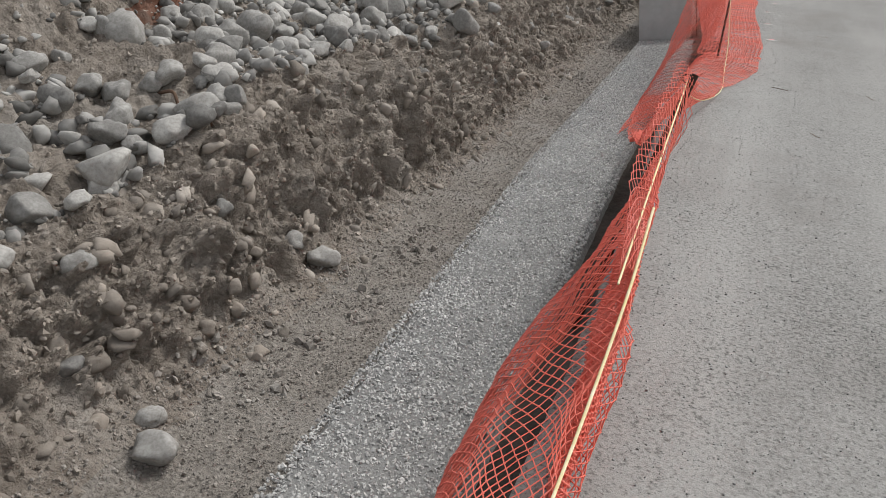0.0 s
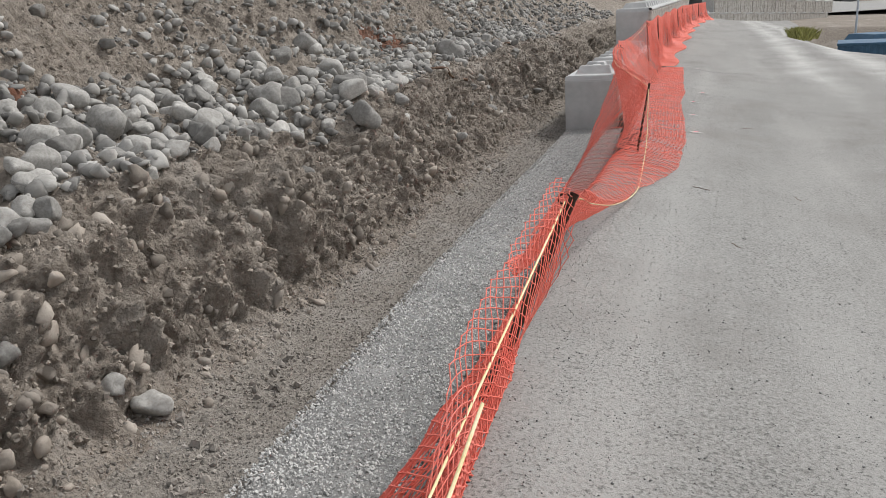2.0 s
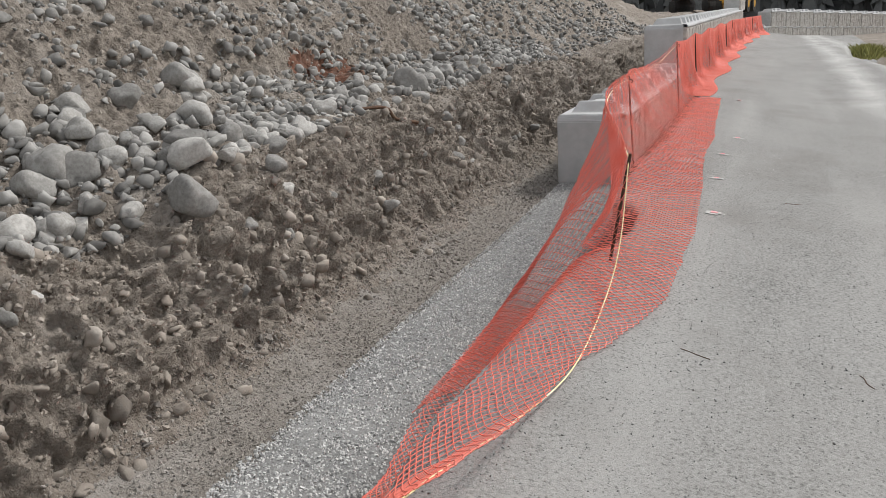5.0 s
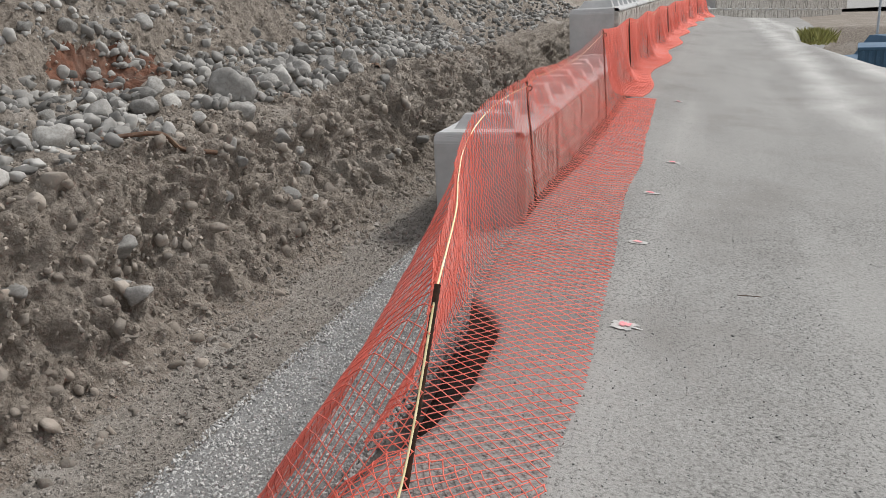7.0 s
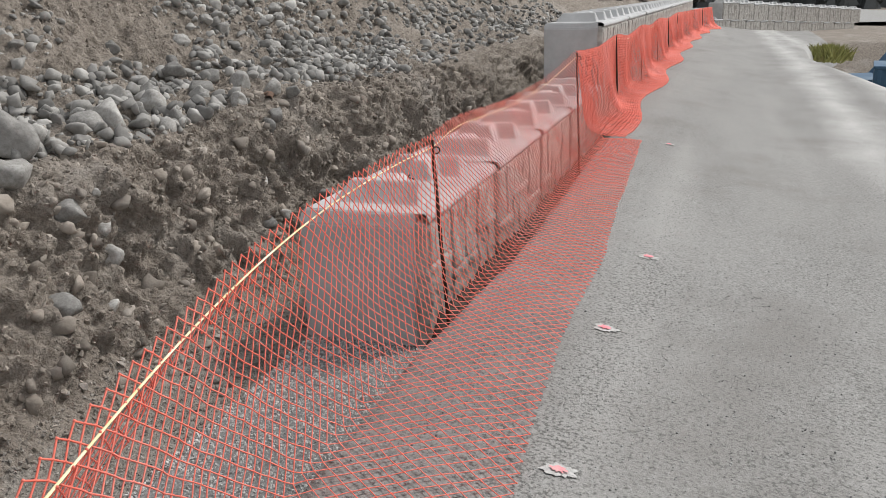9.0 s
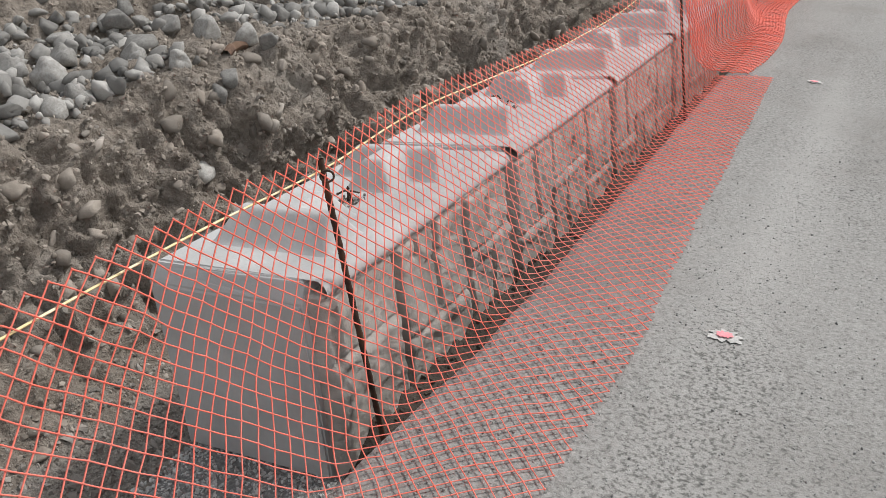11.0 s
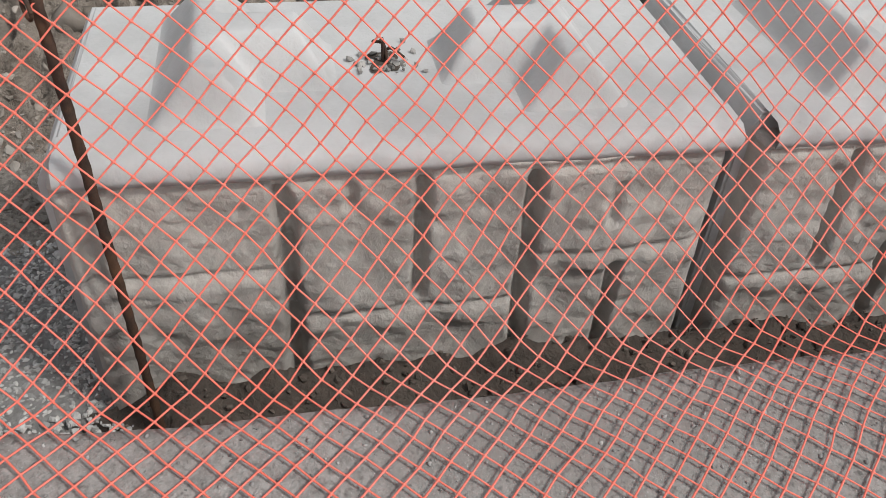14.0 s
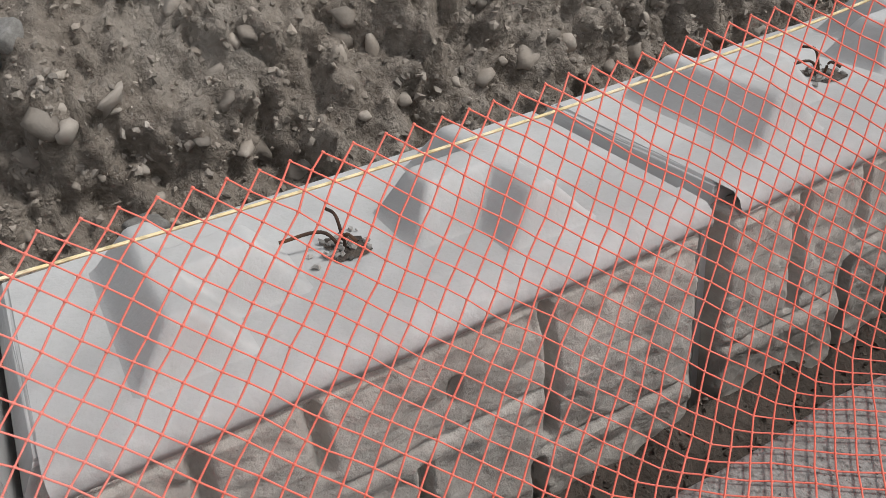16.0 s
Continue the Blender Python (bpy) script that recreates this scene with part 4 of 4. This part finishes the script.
def draped(Y, V):
    """Beyond the last low stake: upright against the wall, its foot swept out on the road."""
    r = rope_at(Y)
    wave = 0.10 * np.sin(Y * 1.35) + 0.06 * np.sin(Y * 3.1 + 1)
    foot = 0.50 + 0.09 * np.sin(Y * 1.35 + 0.6) + (r[..., 0] - 0.05)
    pts = [(r[..., 0] + 0 * Y, r[..., 2] + 0.05), (r[..., 0] + 0.03 + wave * 0.3, r[..., 2] * 0.66 + 0.16), (r[..., 0] + 0.12 + wave * 0.6, 0.56 + 0 * Y), (foot, road_z(foot, Y) + 0.02)]
    x, z = lerp_section(pts, V)
    return np.stack([x, Y, z], -1)


def flap(Y, V):
    """The free side of the net, hanging from the rope on to the bed."""
    r = rope_at(Y)
    x = r[..., 0] * (1 - V) - 0.11 * V - 0.06 * np.sin(V * 3.14)
    z = r[..., 2] * (1 - V) + 0.03 * V
    rip = 0.02 * fbm(Y * 2.0, V * 3, 8.0, 3, 96)
    return np.stack([x + rip, Y, z], -1)


def flap_kept(Y, V):
    """The flap narrows to nothing along a slanting torn edge."""
    return V < np.clip((-2.4 - Y) / 1.3, 0.07, 1.1)


def gathered(Y, V):
    """A tight fold close under the rope, almost closed."""
    r = rope_at(Y)
    x = r[..., 0] + 0.01 - 0.16 * V + 0.014 * np.sin(V * 26 + Y * 2 + 2 * fbm(Y * 2, V, 0.0, 2, 101))
    z = r[..., 2] - 0.02 - 0.36 * V + 0.012 * np.sin(V * 17)
    return np.stack([x, Y, z], -1)


net = tagged(new("barrier_net"), "torn orange plastic diamond-mesh barrier net along the trench", "barrier net")
part("net_panel", sheet("net_panel", -12.2, -9.75, bunched, 0.044, 0.048, 1.35, 0.0020, 1), None, net, "heaped folds of orange net sagging across the trench")
part("net_panel", sheet("net_panel", -10.6, -9.05, curtain, 0.058, 0.056, 0.85, 0.0016, 7), None, net, "orange net hung on the rope before the stake")
part("net_panel", sheet("net_panel", -12.2, -10.30, gathered, 0.022, 0.020, 0.42, 0.0030, 5), None, net, "tightly gathered fold of orange net")
part("net_panel", sheet("net_panel", -10.7, -9.0, roll, 0.026, 0.024, 0.24, 0.0026, 8), None, net, "tight roll of orange net along the trench lip")
part("net_panel", sheet("net_panel", -5.7, -1.9, flap, 0.058, 0.058, 1.05, 0.0020, 6, flap_kept), None, net, "free flap of orange net hanging on to the gravel")
part("net_panel", sheet("net_panel", -8.95, -4.3, slumped, 0.060, 0.060, 1.4, 0.0022, 2), None, net, "slumped orange net over the trench")
part("net_panel", sheet("net_panel", -4.3, 4.45, standing, 0.060, 0.059, 1.25, 0.0021, 3), None, net, "orange net hung from the rope and spread on the road")
part("net_panel", sheet("net_panel", 4.45, 35.0, draped, 0.070, 0.066, 1.15, 0.0040, 4), None, net, "orange net draped along the upper wall")

rope = tagged(new("rope"), "yellow twisted rope carrying the orange net", "rope")
for pts in (ROPE_A, ROPE_B, ROPE_C, ROPE_D):
    part("strand", tube_mesh("strand", smooth_line(pts, 16), 0.0034, 6, ROPE), None, rope)
part("strand", tube_mesh("strand", smooth_line(ROPE_LOOSE, 14), 0.0046, 6, ROPE), None, rope, "loose doubled pale rope end")


def stake(name_label, base, top, r=0.010, ring=True, side=(0.025, -0.01, -0.05)):
    ob = tagged(new("steel_stake"), name_label, "stake", "stakes of the net")
    pts = np.array(base)[None] + np.linspace(0, 1, 60)[:, None] * (np.array(top) - np.array(base))[None]
    me = tube_mesh("rod", pts, r, 7, RUST)
    co = np.array([v.co for v in me.vertices]).reshape(60, 8, 3)
    co = pts[:, None] + (co - pts[:, None]) * (1 + 0.14 * (np.arange(60) % 2))[:, None, None]
    me.vertices.foreach_set("co", co.astype(np.float32).ravel())
    part("rod", me, None, ob)
    if ring:
        a = np.linspace(0, 2 * np.pi, 17)
        c = Vector(top) + Vector(side)
        part("ring", tube_mesh("ring", np.stack([c.x + 0.018 * np.cos(a), c.y + 0.010 * np.cos(a), c.z + 0.018 * np.sin(a)], -1), 0.0038, 6, RUST), None, ob, "small bent steel eye")
    return ob


stake("rusty steel stake leaning at the road edge", (0.25, -9.18, -0.08), (0.767, -9.056, 1.134), 0.016, True, (-0.028, -0.05, -0.006))
stake("rusty steel stake standing by the washed-out edge", (0.60, -4.45, 0.42), (0.70, -4.34, 1.045), 0.009, False)
stake("rusty steel bar standing in front of the first block", (0.065, 0.155, -0.06), (0.0, 0.115, 1.135))
stake("rusty steel bar where the flat net ends", (0.12, 4.35, -0.05), (0.05, 4.42, 1.30))
for i in range(8):
    y = 7.6 + i * 3.4
    r0 = rope_at(np.array(y))
    stake("rusty steel bar behind the draped net", (float(r0[0]) + 0.05, y, 0.3), (float(r0[0]), y, float(r0[2]) + 0.05), 0.011, False)

# ---- painted survey spots ----
for x, y, r in ((1.075, -2.95, 0.055), (1.02, -1.70, 0.045), (1.0, -0.47, 0.045), (1.09, 0.72, 0.05), (0.97, 4.5, 0.05)):
    ob = tagged(new("survey_mark"), "bright pink spray-painted survey spot on the road", "survey mark", "pink survey marks")
    ob.location = (x, y, float(road_z(np.array(x), np.array(y))))
    for nm, rad, h, mat in (("dust_patch", r * 1.45, 0.011, DUST), ("paint_spot", r * 0.66, 0.016, PINK)):
        bm = bmesh.new()
        bmesh.ops.create_circle(bm, cap_ends=True, segments=40, radius=rad)
        bmesh.ops.inset_region(bm, faces=bm.faces, thickness=rad * 0.25)
        for v in bm.verts:
            a, rim = math.atan2(v.co.y, v.co.x), v.is_boundary
            k = 0.78 + 0.5 * noise.noise((2.6 * math.cos(a) + x * 9, 2.6 * math.sin(a) + y, rad * 30)) + 0.2 * noise.noise((9 * math.cos(a), 9 * math.sin(a), x))
            px, py = v.co.x * k, v.co.y * k * 0.75
            v.co = (px, py, (h - 0.006 if rim else h) + float(road_z(np.array(x + px), np.array(y + py))) - ob.location.z)
        part(nm, bm, mat, ob)

# ---- twigs lying on the road ----
for x0, y0, x1, y1 in ((1.10, -5.52, 1.22, -5.57), (1.81, -5.42, 1.85, -5.53), (1.35, -6.9, 1.40, -6.98), (1.55, -2.3, 1.66, -2.27)):
    t = np.linspace(0, 1, 6)
    px, py = x0 + (x1 - x0) * t + 0.006 * np.sin(t * 7), y0 + (y1 - y0) * t
    me = tube_mesh("twig", np.stack([px, py, road_z(px, py) + 0.002], -1), 0.0019, 5, ROOT)
    tagged(new("twig", me), "thin dark broken twig lying on the road", "twig", "twigs on the road")

# ---- roots in the bank ----
for s0, y0, s1, y1, r in ((2.65, -0.6, 3.0, -0.15, 0.022), (1.95, -2.3, 1.42, -1.65, 0.016), (1.75, 1.9, 1.9, 2.3, 0.03), (2.2, -8.9, 1.7, -9.1, 0.010), (4.2, 4.6, 4.9, 4.9, 0.014)):
    pts = [bank_point(s0 + (s1 - s0) * t, y0 + (y1 - y0) * t) + bank_normal(s0 + (s1 - s0) * t, y0 + (y1 - y0) * t) * (0.0 + 0.03 * math.sin(t * 3)) for t in (0, 0.25, 0.5, 0.75, 1)]
    me = tube_mesh("root", smooth_line(pts, 8), r, 7, ROOT)
    tagged(new("root", me), "broken brown tree root sticking out of the bank", "root", "roots in the bank")

# ---- far things ----
excavator = tagged(new("excavator"), "orange tracked excavator parked on the fill behind the wall", "excavator")
excavator.matrix_world = pose(-3.0, 46.5, 1.45, 0, 0, -14)
bm = bmesh.new()
box(bm, (-1.4, -1.5, 0.95), (1.4, 1.6, 2.1), 0.12)
part("body", bm, ORANGE, excavator)
bm = bmesh.new()
box(bm, (-1.35, 0.2, 2.0), (-0.35, 1.6, 3.0), 0.1)
part("cab", bm, ORANGE, excavator)
for x in (-1.25, 0.75):
    bm = bmesh.new()
    box(bm, (x, -1.9, 0.0), (x + 0.5, 1.9, 0.75), 0.3)
    part("track", bm, BLACK, excavator, "black rubber-dusted track")
bm = bmesh.new()
cyl(bm, (0.1, 1.5, 1.6), (0.1, 4.3, 3.6), 0.22, 8)
cyl(bm, (0.1, 4.3, 3.6), (0.1, 5.2, 1.2), 0.17, 8)
part("boom", bm, ORANGE, excavator)

loader = tagged(new("wheel_loader"), "yellow wheeled loader beside the excavator", "loader")
loader.matrix_world = pose(-0.7, 45.0, 1.3, 0, 0, -10)
bm = bmesh.new()
box(bm, (-0.75, -1.4, 0.55), (0.75, 1.0, 1.35), 0.1)
part("body", bm, YELLOW, loader)
bm = bmesh.new()
for x in (-0.55, 0.5):
    for y in (-0.5, 0.5):
        box(bm, (x, y, 1.3), (x + 0.07, y + 0.07, 2.2))
box(bm, (-0.62, -0.6, 2.2), (0.65, 0.65, 2.3), 0.03)
part("cab", bm, YELLOW, loader)
for x in (-0.85, 0.55):
    for y in (-0.95, 0.7):
        bm = bmesh.new()
        cyl(bm, (x, y, 0.5), (x + 0.3, y, 0.5), 0.5, 18)
        w = part("tyre", bm, BLACK, loader)
        bm = bmesh.new()
        cyl(bm, (x - 0.01, y, 0.5), (x + 0.31, y, 0.5), 0.24, 14)
        part("rim", bm, YELLOW, w)

container = tagged(new("container"), "blue painted steel site container below the road", "container")
container.matrix_world = pose(6.2, 27.5, -2.75, 0, 0, -8)
bm = bmesh.new()
box(bm, (0, 0, 0), (6.0, 2.4, 2.05), 0.02)
part("body", bm, BLUE, container)
for i in range(24):
    bm = bmesh.new()
    box(bm, (0.1 + i * 0.245, -0.045, 0.12), (0.22 + i * 0.245, 0.002, 1.95), 0.012)
    part("rib", bm, BLUE, container)
bm = bmesh.new()
box(bm, (-0.03, -0.06, 1.97), (6.03, 2.46, 2.08), 0.02)
part("top_rail", bm, BLUE, container)

truck = tagged(new("truck"), "blue pickup truck parked behind the container", "truck")
truck.matrix_world = pose(7.9, 32.0, -2.75, 0, 0, -60) @ Matrix.Scale(1.25, 4)
bm = bmesh.new()
box(bm, (-0.9, -2.3, 0.45), (0.9, 2.3, 1.15), 0.12)
part("body", bm, BLUE, truck)
bm = bmesh.new()
frustum(bm, -0.85, 0.85, -0.6, 1.2, 1.1, 1.75, 0.15, 0.15, 0.45, 0.2)
part("cab", bm, BLUE, truck)
bm = bmesh.new()
frustum(bm, -0.86, 0.86, -0.5, 1.1, 1.2, 1.6, 0.12, 0.12, 0.36, 0.16)
part("window", bm, GLASS, truck, "dark glass")
for x in (-0.95, 0.7):
    for y in (-1.5, 1.45):
        bm = bmesh.new()
        cyl(bm, (x, y, 0.38), (x + 0.25, y, 0.38), 0.38, 16)
        part("wheel", bm, BLACK, truck)

post = tagged(new("lamp_post"), "thin pale steel post beyond the container", "post")
post.matrix_world = pose(7.6, 33.0, -2.75)
bm = bmesh.new()
cyl(bm, (0, 0, 0), (0.05, 0, 4.3), 0.06, 8, 0.045)
part("pole", bm, PALE_STEEL, post)
bm = bmesh.new()
box(bm, (-0.05, -0.12, 4.25), (0.3, 0.12, 4.4), 0.03)
part("lamp_head", bm, PALE_STEEL, post)

# tufts of grass by the container
n = 1400
gx0, gy0 = 4.55 + 0.2 * rng.normal(size=n), 25.5 + 0.5 * rng.normal(size=n)
base = np.stack([gx0, gy0, np.full(n, -0.30)], -1)
tip = base + np.stack([0.2 * rng.normal(size=n), 0.2 * rng.normal(size=n), rng.uniform(0.2, 0.5, n)], -1)
side = np.stack([rng.uniform(0.02, 0.05, n), rng.uniform(-0.03, 0.03, n), np.zeros(n)], -1)
v = np.stack([base - side, base + side, tip], 1).reshape(-1, 3)
stuff("grass", mesh_of("grass", v, np.arange(3 * n).reshape(-1, 3), GRASS), "dry yellow-green grass tufts at the road's shoulder", "grass")

# a mound of fill and the wooded hillside
mx, my = np.meshgrid(np.linspace(-30, 60, 60), np.linspace(0, 1, 16), indexing="ij")
mz = np.where(mx < 3, 0.95, 0.95 - 0.05 * (mx - 3)) * np.sin(np.clip(my * 1.9, 0, 1.6)) + 0.25 * fbm(mx * 0.35, my * 3, 0.0, 3, 97) * my - 0.3
tagged(new("fill_mound", mesh_of("fill_mound", np.stack([mx, 54 + my * 14 + np.clip(mx, 0, 60) * 0.35, mz], -1).reshape(-1, 3), grid_faces(60, 16), CHALK, True)), "low pale mound of dumped gravel beyond the wall", "mound", kind="structure")

hx, hu = np.meshgrid(np.linspace(-160, 260, 70), np.linspace(0, 1, 20), indexing="ij")
hz = -2 + hu ** 1.2 * (46 + 14 * fbm(hx * 0.02, hu, 0.0, 3, 98))
tagged(new("backdrop_hill", mesh_of("backdrop_hill", np.stack([hx, 120 + hu * 110, hz], -1).reshape(-1, 3), grid_faces(70, 20), HAZED_CONIFER, True)), "dark wooded hillside in the distance", "hillside", kind="structure")


def conifers(count, seed):
    r = np.random.default_rng(seed)
    vs, fs, base = [], [], 0
    for _ in range(count):
        x, u = r.uniform(-60, 150), r.uniform(0, 0.75)
        y, z = 112 + u * 110, -2 + u ** 1.2 * 48
        h, w = r.uniform(12, 21), r.uniform(1.0, 1.8)
        for k in range(9):
            t = k / 9
            rad, zz = w * (1 - t) * r.uniform(0.8, 1.2) + 0.15, z + h * (0.12 + 0.86 * t)
            m = 9
            a = np.arange(m) / m * 2 * np.pi + r.uniform(0, 6)
            rr = rad * r.uniform(0.25, 1.3, m)
            ring = np.stack([x + rr * np.cos(a), y + rr * np.sin(a), zz - 0.12 * h * (1 - t) * r.uniform(0.5, 1.1, m)], -1)
            apex = np.array([[x, y, zz + h * 0.13]])
            vs.append(np.vstack([apex, ring]))
            fs.append(np.array([[base, base + 1 + i, base + 1 + (i + 1) % m] for i in range(m)]))
            base += m + 1
    return mesh_of("far_conifers", np.vstack(vs), np.vstack(fs), HAZED_CONIFER)


stuff("far_conifers", conifers(1500, 3), "dense dark conifer forest far beyond the wall", "forest")
